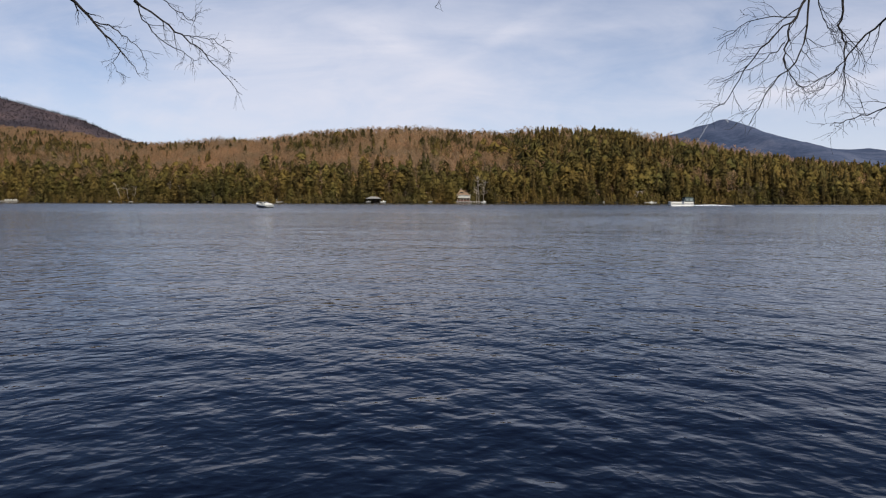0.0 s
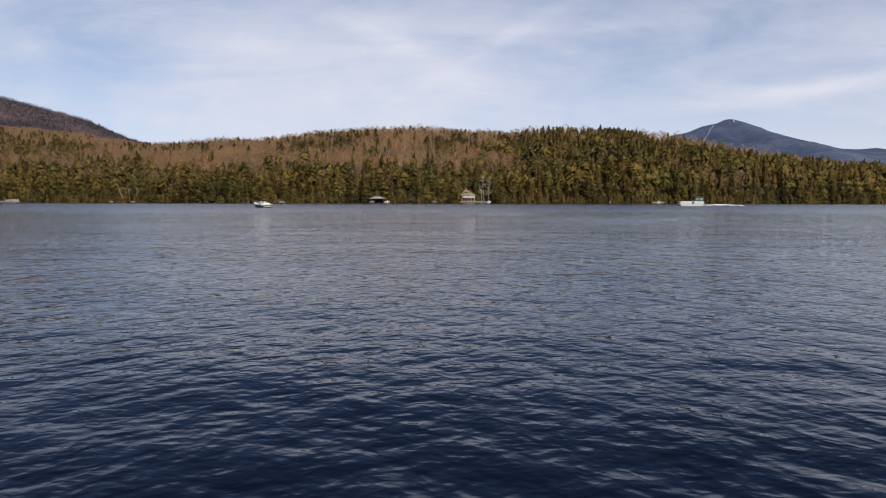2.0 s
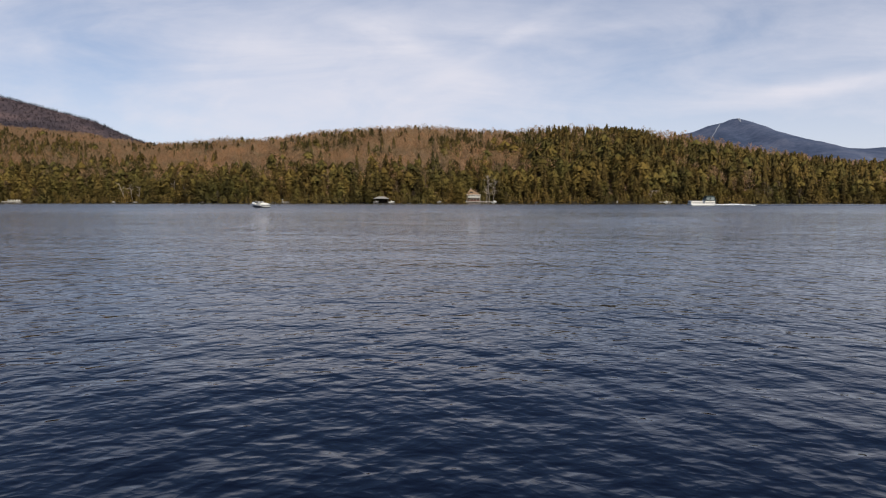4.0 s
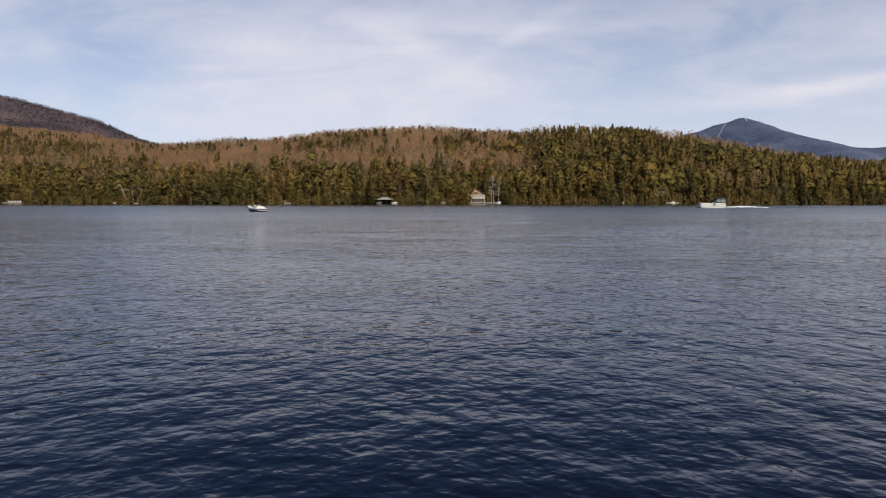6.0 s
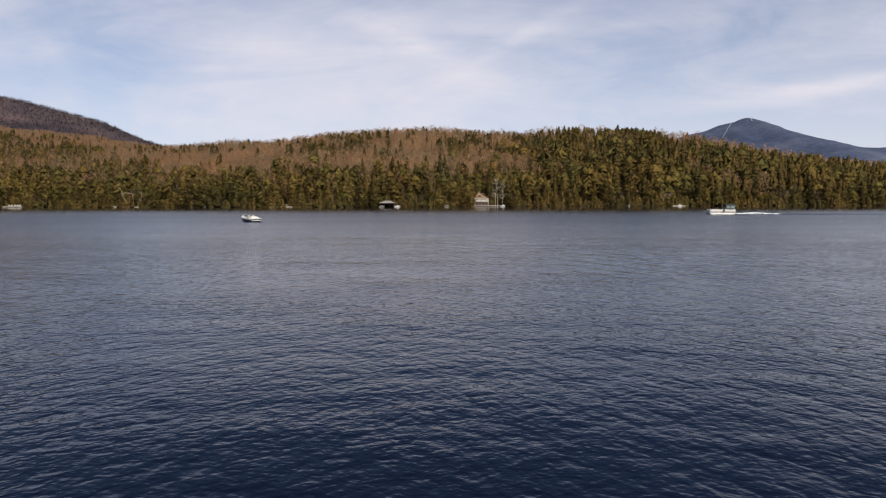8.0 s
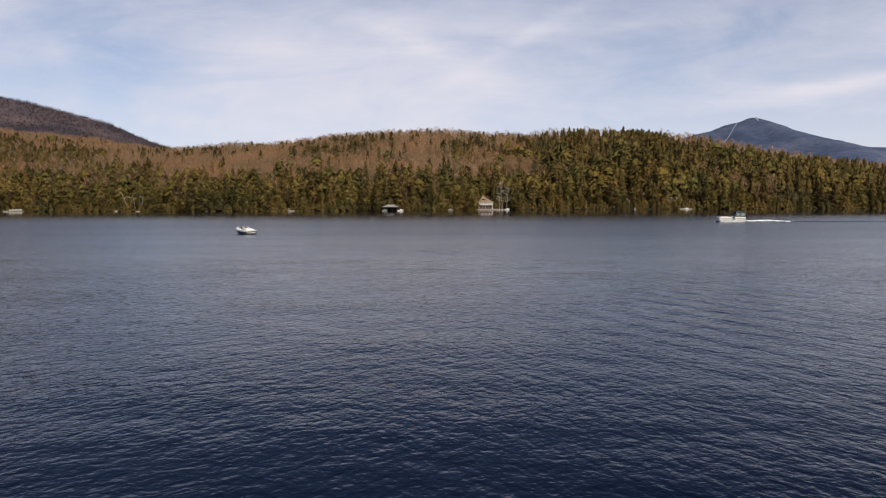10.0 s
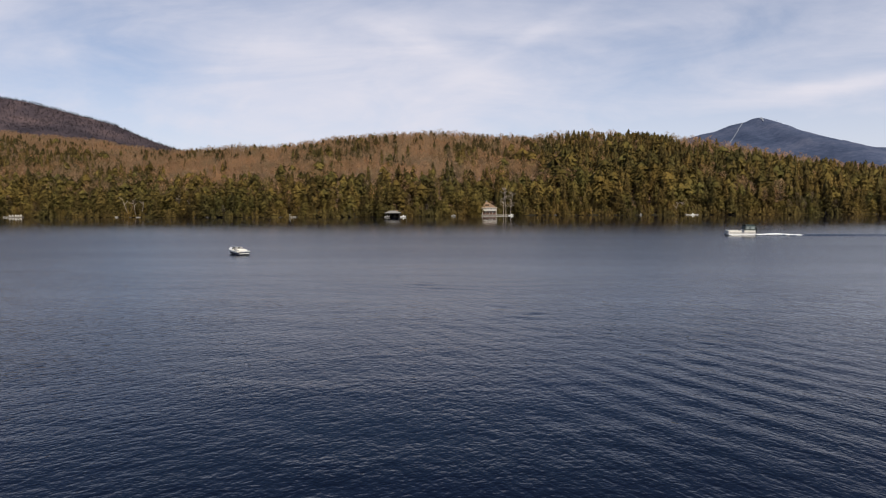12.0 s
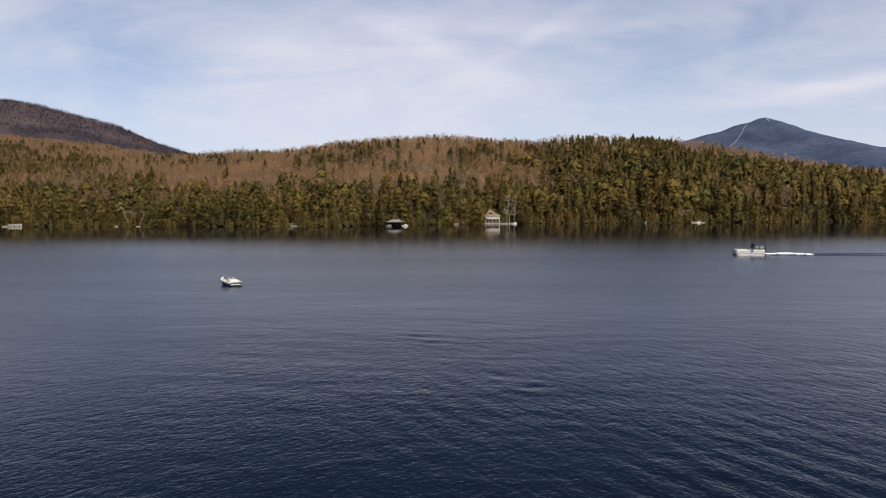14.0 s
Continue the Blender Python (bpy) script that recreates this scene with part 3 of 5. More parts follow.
R = np.random.default_rng(7)
SPRUCE_MOULDS = [crown_of(R, 13.0, pine_profile if k == 6 else wide_profile if k % 2 else spruce_profile, 0.05, 9, 10, 68, 0.62, 0.20, 0.50, 1.0) for k in range(8)]
CEDAR_MOULDS = [crown_of(R, 11.5, round_profile if k % 3 == 2 else cedar_profile, 0.03, 8, 10, 112, 0.64, 0.34, 0.32) for k in range(8)]
BARE_MOULDS = [bare_crown(R, 15.0, 90, 0.34, 0.19, 0.11) for k in range(8)]
BARE_STEMS = [stem(15.0, 0.16, 3, 0.7) for k in range(8)]

# where trees grow: a jittered grid over the hill
step = 5.5
cand = []
gx = np.arange(-760, 760, step)
gy = np.arange(382, 1010, step)
A, B = np.meshgrid(gx, gy)
A = (A + R.uniform(-0.45, 0.45, A.shape) * step).ravel()
B = (B + R.uniform(-0.45, 0.45, B.shape) * step).ravel()
U = A / B
RY, _ = ridge(U)
inland = B - shore_y(A)
ok = (np.abs(U) < 0.72) & (inland > 8) & (B < RY + 40)
A, B, U, inland = A[ok], B[ok], U[ok], inland[ok]
patch = np.array([noise.noise(Vector((a * 0.018, b * 0.018, 0.5))) for a, b in zip(A, B)])
clump = np.array([noise.noise(Vector((a * 0.055, b * 0.030, 2.5))) for a, b in zip(A, B)])
rise = inland / (ridge(U)[0] - shore_y(A))
share = np.interp(U, [-0.6, -0.4, 0.0, 0.06, 0.12, 0.6], [0.12, 0.09, 0.06, 0.36, 0.76, 0.84])
share = np.where((rise > 0.80) & (U > 0.26), 0.20, share)
share = np.where((rise > 0.88) & (U < 0.28) & (U > -0.42), np.maximum(share, 0.38), share)
share = np.maximum(share, np.interp(inland, [10, 45, 92], [0.96, 0.84, 0.0]))
share = np.clip(share + (0.45 * patch + 0.45 * clump) * np.clip(share * 3, 0.3, 1), 0.02, 0.98)
clusters = np.array([noise.noise(Vector((a * 0.026, b * 0.020, 7.5))) for a, b in zip(A, B)])
share = np.where((U < 0.10) & (rise < 0.85), np.maximum(share, np.interp(clusters, [0.18, 0.38], [0.0, 0.62])), share)
is_con = R.random(len(A)) < share
Zg = ground_z(A, B)
P = np.column_stack([A, B, Zg - 0.2])


def stand(mask):
    n = int(mask.sum())
    return R.integers(0, 8, n), P[mask], R.uniform(0, 6.28, n), n


near_cedar = is_con & (R.random(len(A)) < np.interp(inland, [10, 60, 150], [0.70, 0.55, 0.12]) * np.interp(U, [0.05, 0.2], [1.0, 0.55]))
dark_con = is_con & ~near_cedar
foot = np.interp(inland, [10, 40, 110], [0.80, 1.0, 1.0])
for nm, mask, moulds, mat, label, lo, hi, slim, by_clump in (("dark_conifer_woods", dark_con, SPRUCE_MOULDS, M_SPRUCE, "dark green spruce and pine woods on the hillside", 0.60, 1.25, 0.82, -0.15),
                                             ("cedar_woods", near_cedar, CEDAR_MOULDS, M_CEDAR, "olive green cedar woods on the lower slope", 0.55, 1.42, 0.95, 0.75)):
    pk, pl, tr, n = stand(mask)
    me = scatter(nm, moulds, pk, pl, R.uniform(lo, hi, n) * (foot * np.interp(rise, [0.2, 0.35, 0.75, 0.95], [0.95, 1.05, 0.92, 0.74]) * (1 + np.interp(U, [0.02, 0.14], [0.0, 0.20]) * np.interp(rise, [0.5, 0.8], [1.0, 0.0])))[mask], tr, np.clip(0.10 + 0.75 * R.random(n) + np.interp(U[mask], [0.25, 0.45], [0.0, 0.22]) + by_clump * clump[mask] - 0.35 * np.clip(rise[mask] * 2 - 0.4, 0, 1) * (U[mask] < 0.1), 0, 1), mat, R.uniform(slim, slim + 0.40, n) * np.interp(rise[mask], [0.6, 0.85], [1.0, 1.3]))
    tagged(new(nm, me), label, "woods", kind="stuff")
bare = ~is_con
pk, pl, tr, n = stand(bare)
sz, tn = R.uniform(0.58, 0.90, n), np.clip(0.42 + 0.20 * R.random(n) + 0.3 * clump[bare], 0, 1)
tagged(new("bare_hardwood_twigs", scatter("bare_hardwood_twigs", BARE_MOULDS, pk, pl, sz, tr, tn, M_TWIG)), "leafless grey-brown hardwood crowns on the hillside", "woods", kind="stuff")
tagged(new("hardwood_trunks", scatter("hardwood_trunks", BARE_STEMS, pk, pl, sz, tr, tn, M_BARK)), "thin grey trunks of leafless hardwoods", "woods", kind="stuff")

# leafy scrub that fills the gaps at the foot of the woods
n = 3000
sx = R.uniform(-420, 420, n)
sy_ = shore_y(sx) - 0.2 + 12 * R.random(n) ** 2.6
SCRUB = [tiers(R, 4, 2.6, lambda s: 0.45 * (1 - s) ** 0.5, 0.0, 9, 0.4) for k in range(4)]
me = scatter("shore_scrub", SCRUB, R.integers(0, 4, n), np.column_stack([sx, sy_, np.maximum(ground_z(sx, sy_), 0) - 0.1]), R.uniform(0.5, 1.5, n), R.uniform(0, 6.28, n), R.random(n) * 0.7, M_SPRUCE)
tagged(new("shore_scrub", me), "dark low scrub along the waterline", "shrubs", kind="stuff")

# woods on the near mountain: skyline and slope
n = 11500
mx = R.uniform(-2900, -900, n)
my = 3700 - 1500 * R.random(n) ** 1.8
keep = mx / my > -0.85
mx, my = mx[keep], my[keep]
n = len(mx)
SMALL = []
for k in range(4):
    SMALL.append(sprays(R, 7, 12.0, spruce_profile if k % 2 else cedar_profile, 0.05, 0.35, 0.7))
mz = left_z(mx, my)
me = scatter("mountain_trees", SMALL, R.integers(0, 4, n), np.column_stack([mx, my, mz - 2]), R.uniform(0.7, 1.4, n), R.uniform(0, 6.28, n), np.clip(R.random(n) * 0.7 + np.interp(mz, [150, 330], [0.45, -0.1]), 0, 1), M_MTN_WOOD)
tagged(new("mountain_trees", me), "dark mixed woods on the mountain slope", "woods", kind="stuff")


def ribbon(name, pts, widths, z, mat, label):
    """A narrow strip that lies on a slope."""
    v, f = [], []
    for (x, y), w in zip(pts, widths):
        for sgn in (-1, 1):
            a, b = x + sgn * w, y
            v.append((a, b, float(z(np.array([a]), np.array([b]))[0]) + 3.0))
    for i in range(len(pts) - 1):
        f.append((2 * i, 2 * i + 1, 2 * i + 3, 2 * i + 2))
    tagged(new(name, mesh_from(name, v, f, mat)), label, "snow", kind="structure")


def strip(x0, y0, x1, y1, n, seed):
    rng = np.random.default_rng(seed)
    t = np.linspace(0, 1, n)
    return list(zip(x0 + (x1 - x0) * t + rng.normal(0, 1.6, n), y0 + (y1 - y0) * t))


ribbon("snow_slide", strip(1409, 3960, 1149, 3450, 16, 1), np.linspace(2.6, 1.6, 16), far_z, M_SNOW, "pale rock slide down the distant mountain")
ribbon("snow_patch", strip(1508, 3965, 1480, 3860, 10, 2), np.linspace(6, 2, 10), far_z, M_SNOW, "pale snow streak below the summit")
ribbon("snow_patch", strip(1560, 3960, 1640, 3990, 8, 3), np.linspace(6, 3, 8), far_z, M_SNOW, "pale snow streak below the summit")
ribbon("snow_patch", strip(1228, 3262, 1186, 3150, 6, 5), np.linspace(5, 3, 6), far_z, M_SNOW, "pale snow streak low on the mountain")
ribbon("snow_patch", strip(1400, 3980, 1330, 3990, 8, 4), np.linspace(8, 3, 8), far_z, M_SNOW, "pale snow streak below the summit")


# ------------------------------------------------------------------ trees along the far shore
def tree_thing(name, crown, crown_mat, trunk, trunk_mat, label):
    base = new(name)
    tagged(base, label, "tree", "trees along the far shore")
    tv, tf, _ = trunk
    t = new("trunk", mesh_from("trunk", tv, tf, trunk_mat, smooth=True))
    t.parent = base
    cv, cf, cn = crown
    c = new("crown", mesh_from("crown", cv, cf, crown_mat, normals=cn))
    c.parent = base
    return base


SHORE_KINDS = []
for k in range(4):
    SHORE_KINDS.append(("cedar_tree", tree_thing("cedar_tree", crown_of(R, 14.0, round_profile if k == 3 else cedar_profile, 0.0, 12, 10, 400, 0.62, 0.34, 0.30), M_CEDAR_ONE, stem(14.0, 0.2), M_BARK,
                                                 "bushy olive green cedar leaning over the waterline")))
for k in range(3):
    SHORE_KINDS.append(("spruce_tree", tree_thing("spruce_tree", crown_of(R, 17.0, wide_profile if k else spruce_profile, 0.03, 13, 10, 380, 0.66, 0.22, 0.45), M_SPRUCE_ONE, stem(17.0, 0.22), M_BARK,
                                                  "dark green pointed spruce on the bank")))
for k in range(2):
    SHORE_KINDS.append(("pine_tree", tree_thing("pine_tree", crown_of(R, 18.0, pine_profile, 0.14, 10, 9, 340, 0.80, 0.30, 0.15), M_SPRUCE_ONE, stem(18.0, 0.24), M_BARK,
                                                "tall dark pine with tiered boughs on the bank")))
for k in range(2):
    SHORE_KINDS.append(("bare_tree", tree_thing("bare_tree", bare_crown(R, 13.0, 300, 0.24, 0.06), M_TWIG_ONE, stem(13.0, 0.14, 5, 0.8), M_BARK,
                                                "leafless grey-brown hardwood on the bank")))
CLEAR = [(-41.5, -31, 10), (7, 24, 13)]          # stretches kept open for the buildings: x from, x to, depth


def bank_z(x, y):
    return max(float(ground_z(np.array([x]), np.array([y]))[0]), 0.0)


used = set()
SR = random.Random(5)
count = 0
x = -335.0
while x < 350 and count < 290:
    for row, (lo, hi) in enumerate(((0.5, 2.6), (4.5, 8.0))):
        px = x + SR.uniform(-1.6, 1.6)
        py = float(shore_y(np.array([px]))[0]) + SR.uniform(lo, hi)
        if any(a < px < b and py - float(shore_y(np.array([px]))[0]) < d for a, b, d in CLEAR):
            continue
        pick = SR.choices(range(11), weights=[5, 5, 5, 5, 2.4, 2.4, 2.4, 1.4, 1.4, 1.2, 1.2])[0]
        size = SR.uniform(0.42, 0.85) if row == 0 else SR.uniform(0.55, 1.0)
        lean = pose(0, 0, 0, SR.uniform(0, 7) if row == 0 else 0, SR.uniform(-3, 3), 0) @ pose(0, 0, 0, 0, 0, SR.uniform(0, 360))
        grown = Matrix.Diagonal((size * SR.uniform(0.9, 1.25), size * SR.uniform(0.9, 1.25), size, 1))
        m = Matrix.Translation((px, py, bank_z(px, py) - 0.15)) @ lean @ grown
        if pick in used:
            copy_thing(SHORE_KINDS[pick][1], m)
        else:
            SHORE_KINDS[pick][1].matrix_basis = m
            used.add(pick)
        count += 1
    x += 4.7

# broad cedars that crowd the boathouse and the shelter
for kind_no, px, py, size, wide in ((1, 5.4, 411.4, 0.95, 1.1), (0, 3.0, 411.8, 0.80, 1.2), (4, 25.6, 418.6, 0.80, 1.0), (2, 27.0, 416.8, 0.55, 1.3), (2, -43.0, 389.6, 0.62, 1.2), (3, -30.0, 389.8, 0.50, 1.2)):
    copy_thing(SHORE_KINDS[kind_no][1], Matrix.Translation((px, py, bank_z(px, py) - 0.15)) @ pose(0, 0, 0, 0, 0, 40 * kind_no + px) @ Matrix.Diagonal((size * wide, size * wide, size, 1)))


# ------------------------------------------------------------------ tubes and bare limbs
def tube(bm, pts, radii, sides=5):
    """A bent, tapered round bar through the points."""
    rings = []
    up = Vector((0.3, 0.2, 1)).normalized()
    for i, p in enumerate(pts):
        d = (pts[min(i + 1, len(pts) - 1)] - pts[max(i - 1, 0)]).normalized()
        a = d.cross(up)
        a = a.normalized() if a.length > 1e-3 else d.orthogonal().normalized()
        b = d.cross(a)
        rings.append([bm.verts.new(p + (a * math.cos(6.2832 * j / sides) + b * math.sin(6.2832 * j / sides)) * radii[i]) for j in range(sides)])
    for r0, r1 in zip(rings, rings[1:]):
        for j in range(sides):
            bm.faces.new((r0[j], r0[(j + 1) % sides], r1[(j + 1) % sides], r1[j]))
    bm.faces.new(rings[0][::-1])
    bm.faces.new(rings[-1])


def bend(p0, p1, n, wiggle, rng, sag=0.0):
    out = []
    off = Vector((0, 0, 0))
    ln = (p1 - p0).length
    for i in range(n + 1):
        t = i / n
        if 0 < i < n:
            off += Vector((rng.gauss(0, 1), rng.gauss(0, 1), rng.gauss(0, 1))) * wiggle * ln / n
        out.append(p0.lerp(p1, t) + off * math.sin(math.pi * t) + Vector((0, 0, sag * ln * math.sin(math.pi * t))))
    return out


def grow(bm, pts, r0, r1, rng, level, reach, droop):
    """A limb with its side twigs, down to the finest level."""
    n = len(pts) - 1
    tube(bm, pts, [r0 + (r1 - r0) * (i / n) ** 0.8 for i in range(n + 1)], 5 if level > 1 else 3)
    if level == 0:
        return
    kids = {3: 6, 2: 8, 1: 4}[level]
    for k in range(kids):
        t = 0.10 + 0.85 * (k + rng.random()) / kids
        i = min(int(t * n), n - 1)
        p = pts[i].lerp(pts[i + 1], t * n - i)
        d = (pts[i + 1] - pts[i]).normalized()
        side = d.cross(Vector((rng.gauss(0, 0.3), rng.gauss(0, 1.0), rng.gauss(0, 0.3)))).normalized()
        way = (d + side * rng.uniform(0.25, 1.15) * rng.choice((-1, 1)) + Vector((0, 0, -droop))).normalized()
        ln = reach * rng.uniform(0.35, 1.25) * (1 - 0.4 * t)
        rr = (r0 + (r1 - r0) * t) * 0.6
        grow(bm, bend(p, p + way * ln, 6, 0.20, rng, rng.uniform(-0.06, 0.12)), max(rr, 0.0018), 0.0010, rng, level - 1, reach * 0.55, droop * 0.9)


def smooth_path(knots, per, wiggle, rng):
    """A curve through the knots, a little crooked."""
    out = []
    k = [knots[0]] + knots + [knots[-1]]
    for i in range(1, len(k) - 2):
        for j in range(per):
            t = j / per
            p = 0.5 * ((2 * k[i]) + (k[i + 1] - k[i - 1]) * t + (2 * k[i - 1] - 5 * k[i] + 4 * k[i + 1] - k[i + 2]) * t * t + (3 * k[i] - k[i - 1] - 3 * k[i + 1] + k[i + 2]) * t ** 3)
            out.append(p + Vector((rng.gauss(0, 1), rng.gauss(0, 1), rng.gauss(0, 1))) * (wiggle if out else 0))
    out.append(knots[-1])
    return out


def overhanging_tree(base, lean, depth, limbs, seed, label):
    """A leafless tree on the near bank: base, top of the trunk, how far out its limbs hang, and the limbs as (height on trunk or None for a fork, knots across and up, radius, level, reach, droop)."""
    rng = random.Random(seed)
    thing = new("bare_tree")
    tagged(thing, label, "tree")
    thing.location = base
    bm = bmesh.new()
    foot, top = Vector((0, 0, -0.5)), Vector(lean)
    pts = bend(foot, top, 9, 0.06, rng)
    tube(bm, pts, [0.19 * (1 - 0.62 * i / 9) + (0.09 if i == 0 else 0) for i in range(10)], 10)
    part("trunk", bm, M_DARKBARK, thing)
    b = Vector(base)
    for frac, knots, radius, level, reach, droop, *nearer in limbs:
        ks = [Vector((x, depth - sum(nearer) + 0.12 * math.sin(5.0 * x + z), z)) - b for x, z in knots]
        bm = bmesh.new()
        if frac is not None:
            start = pts[int(frac * 9)]
            tube(bm, bend(start, ks[0], 8, 0.04, rng, 0.05), [radius * 2.6 - radius * 1.6 * j / 8 for j in range(9)], 7)
        grow(bm, smooth_path(ks, 5, 0.010, rng), radius, 0.0022, rng, level, reach, droop)
        part("limb", bm, M_DARKBARK, thing)
    return thing


overhanging_tree((7.8, 1.1, 0.15), (0.9, 1.2, 8.5), 6.4, [
    (0.55, [(3.11, 3.38), (2.96, 3.16), (2.85, 2.85), (2.95, 2.62), (3.11, 2.53)], 0.013, 2, 0.42, 0.10),
    (0.60, [(3.12, 3.40), (3.00, 2.87), (2.74, 2.55), (2.64, 2.27)], 0.010, 2, 0.42, 0.10),
    (None, [(2.96, 3.16), (2.68, 2.90), (2.47, 2.53), (2.34, 2.42)], 0.008, 2, 0.40, 0.08),
    (None, [(2.97, 3.17), (2.64, 3.15), (2.37, 3.01)], 0.006, 2, 0.36, 0.04),
    (0.66, [(3.47, 3.40), (3.44, 3.15), (3.49, 2.95), (3.50, 2.60), (3.45, 2.45)], 0.012, 2, 0.42, 0.08),
    (0.48, [(3.84, 3.22), (3.66, 3.05), (3.44, 2.78), (3.16, 2.53)], 0.012, 2, 0.46, 0.06),
    (0.42, [(3.90, 2.47), (3.66, 2.37), (3.34, 2.27)], 0.008, 2, 0.36, 0.04),
    (0.70, [(3.20, 3.42), (3.31, 3.15), (3.43, 3.08)], 0.006, 2, 0.36, 0.05),
    (None, [(2.86, 2.95), (2.68, 2.78), (2.38, 2.65)], 0.005, 2, 0.32, 0.06),
    (None, [(3.44, 2.78), (3.22, 2.66), (2.89, 2.54)], 0.005, 2, 0.32, 0.06),
    (0.72, [(0.40, 3.52), (0.00, 3.34), (-0.06, 3.27)], 0.004, 1, 0.12, 0.20),
], 21, "leafless dark tree leaning out over the near water")
overhanging_tree((-7.6, 1.4, 0.1), (-0.6, 1.8, 9.0), 9.2, [
    (0.50, [(-4.62, 4.14), (-4.33, 3.81), (-4.00, 3.47), (-3.71, 3.12)], 0.024, 2, 0.32, 0.06),
    (None, [(-4.33, 3.82), (-4.03, 3.70), (-3.71, 3.45), (-3.61, 3.25)], 0.010, 2, 0.30, 0.05),
    (0.58, [(-3.27, 3.74), (-2.90, 3.45), (-2.59, 3.23), (-2.33, 2.97), (-2.07, 2.70)], 0.013, 2, 0.36, 0.02, 1.4),
    (None, [(-3.22, 3.68), (-3.05, 3.38), (-2.70, 3.14), (-2.53, 3.04)], 0.008, 2, 0.31, 0.04, 1.4),
    (None, [(-2.71, 3.34), (-2.46, 3.29), (-2.29, 3.22), (-2.16, 3.07)], 0.005, 2, 0.26, 0.02, 1.4),
    (0.70, [(-2.98, 3.74), (-2.77, 3.59), (-2.61, 3.48), (-2.53, 3.56)], 0.006, 2, 0.29, 0.02, 1.4),
    (None, [(-4.00, 3.47), (-4.11, 3.30), (-3.95, 3.13)], 0.006, 2, 0.22, 0.05),
], 34, "leafless dark tree with mossy limbs over the near water")

# ------------------------------------------------------------------ building blocks
M_WHITE = painted("white_paint", (0.78, 0.76, 0.70), 0.55, vary=0.06, grain=2.0)
M_SHINGLE = painted("tan_shingles", (0.36, 0.235, 0.13), 0.9, vary=0.18, grain=3.0)
M_ROOF = painted("tan_roof", (0.25, 0.165, 0.105), 0.9, vary=0.2, grain=2.5)
M_GREYROOF = painted("grey_roof", (0.23, 0.22, 0.21), 0.85, vary=0.15, grain=2.0)
M_DARKWOOD = painted("dark_stained_boards", (0.045, 0.034, 0.026), 0.85, vary=0.25, grain=2.0)
M_REDWOOD = painted("red_brown_boards", (0.11, 0.052, 0.034), 0.8, vary=0.2, grain=2.0)
M_DECK = painted("weathered_planks", (0.48, 0.45, 0.41), 0.85, vary=0.14, grain=3.0)
M_POST = painted("wet_posts", (0.10, 0.085, 0.07), 0.9, vary=0.2, grain=4.0)
M_ROCK = painted("shore_rock", (0.085, 0.075, 0.065), 0.9, vary=0.3, grain=1.5, relief=0.03)
M_PALEROCK = painted("pale_rock", (0.24, 0.22, 0.195), 0.9, vary=0.15, grain=1.5, relief=0.03)
M_GEL = painted("white_gelcoat", (0.80, 0.79, 0.75), 0.22, vary=0.03, grain=1.0)
M_NAVY = painted("navy_gelcoat", (0.018, 0.022, 0.040), 0.25, vary=0.1, grain=1.0)
M_CREAM = painted("cream_panels", (0.79, 0.77, 0.71), 0.35, vary=0.05, grain=1.5)
M_VINYL = painted("grey_vinyl", (0.36, 0.35, 0.34), 0.6, vary=0.1, grain=5.0)
M_CANVAS = painted("green_canvas", (0.030, 0.046, 0.041), 0.85, vary=0.15, grain=5.0)
M_ALU = painted("brushed_aluminium", (0.55, 0.56, 0.57), 0.35, 0.9, vary=0.06, grain=8.0)
M_BLACK = painted("black_plastic", (0.02, 0.02, 0.022), 0.4, vary=0.1, grain=5.0)
M_FOAM = painted("white_foam", (0.86, 0.88, 0.90), 0.9, vary=0.05, grain=3.0)


def glass_material():
    m, n, b = material("tinted_pane", 0.05, 0.0, 1.5)
    b.inputs["Base Color"].default_value = (0.02, 0.026, 0.03, 1)
    return m


M_PANE = glass_material()


def box(bm, x0, x1, y0, y1, z0, z1, bevel=0.0):
    c = bmesh.ops.create_cube(bm, size=1.0)
    for v in c["verts"]:
        v.co = Vector(((x0 + x1) / 2 + v.co.x * (x1 - x0), (y0 + y1) / 2 + v.co.y * (y1 - y0), (z0 + z1) / 2 + v.co.z * (z1 - z0)))
    if bevel:
        edges = {e for v in c["verts"] for e in v.link_edges}
        bmesh.ops.bevel(bm, geom=list(edges), offset=bevel, segments=2, affect="EDGES")


def box_part(name, dims, mat, parent, bevel=0.0, label=""):
    bm = bmesh.new()
    box(bm, *dims, bevel)
    return part(name, bm, mat, parent, label)


def slab_part(name, outline, y0, y1, mat, parent, label=""):
    """A flat piece: an outline in x and z, thick in y."""
    bm = bmesh.new()
    a = [bm.verts.new((x, y0, z)) for x, z in outline]
    b = [bm.verts.new((x, y1, z)) for x, z in outline]
    bm.faces.new(a)
    bm.faces.new(b[::-1])
    for j in range(len(a)):
        k = (j + 1) % len(a)
        bm.faces.new((a[k], a[j], b[j], b[k]))
    return part(name, bm, mat, parent, label)


def loft(bm, rings, close=True):
    rows = [[bm.verts.new(p) for p in r] for r in rings]
    for a, b in zip(rows, rows[1:]):
        for j in range(len(a) - (0 if close else 1)):
            k = (j + 1) % len(a)
            bm.faces.new((a[j], a[k], b[k], b[j]))
    if close:
        bm.faces.new(rows[0][::-1])
        bm.faces.new(rows[-1])
    return rows


def bar(name, pts, r, mat, parent, sides=6):
    bm = bmesh.new()
    tube(bm, [Vector(p) for p in pts], [r] * len(pts), sides)
    return part(name, bm, mat, parent)


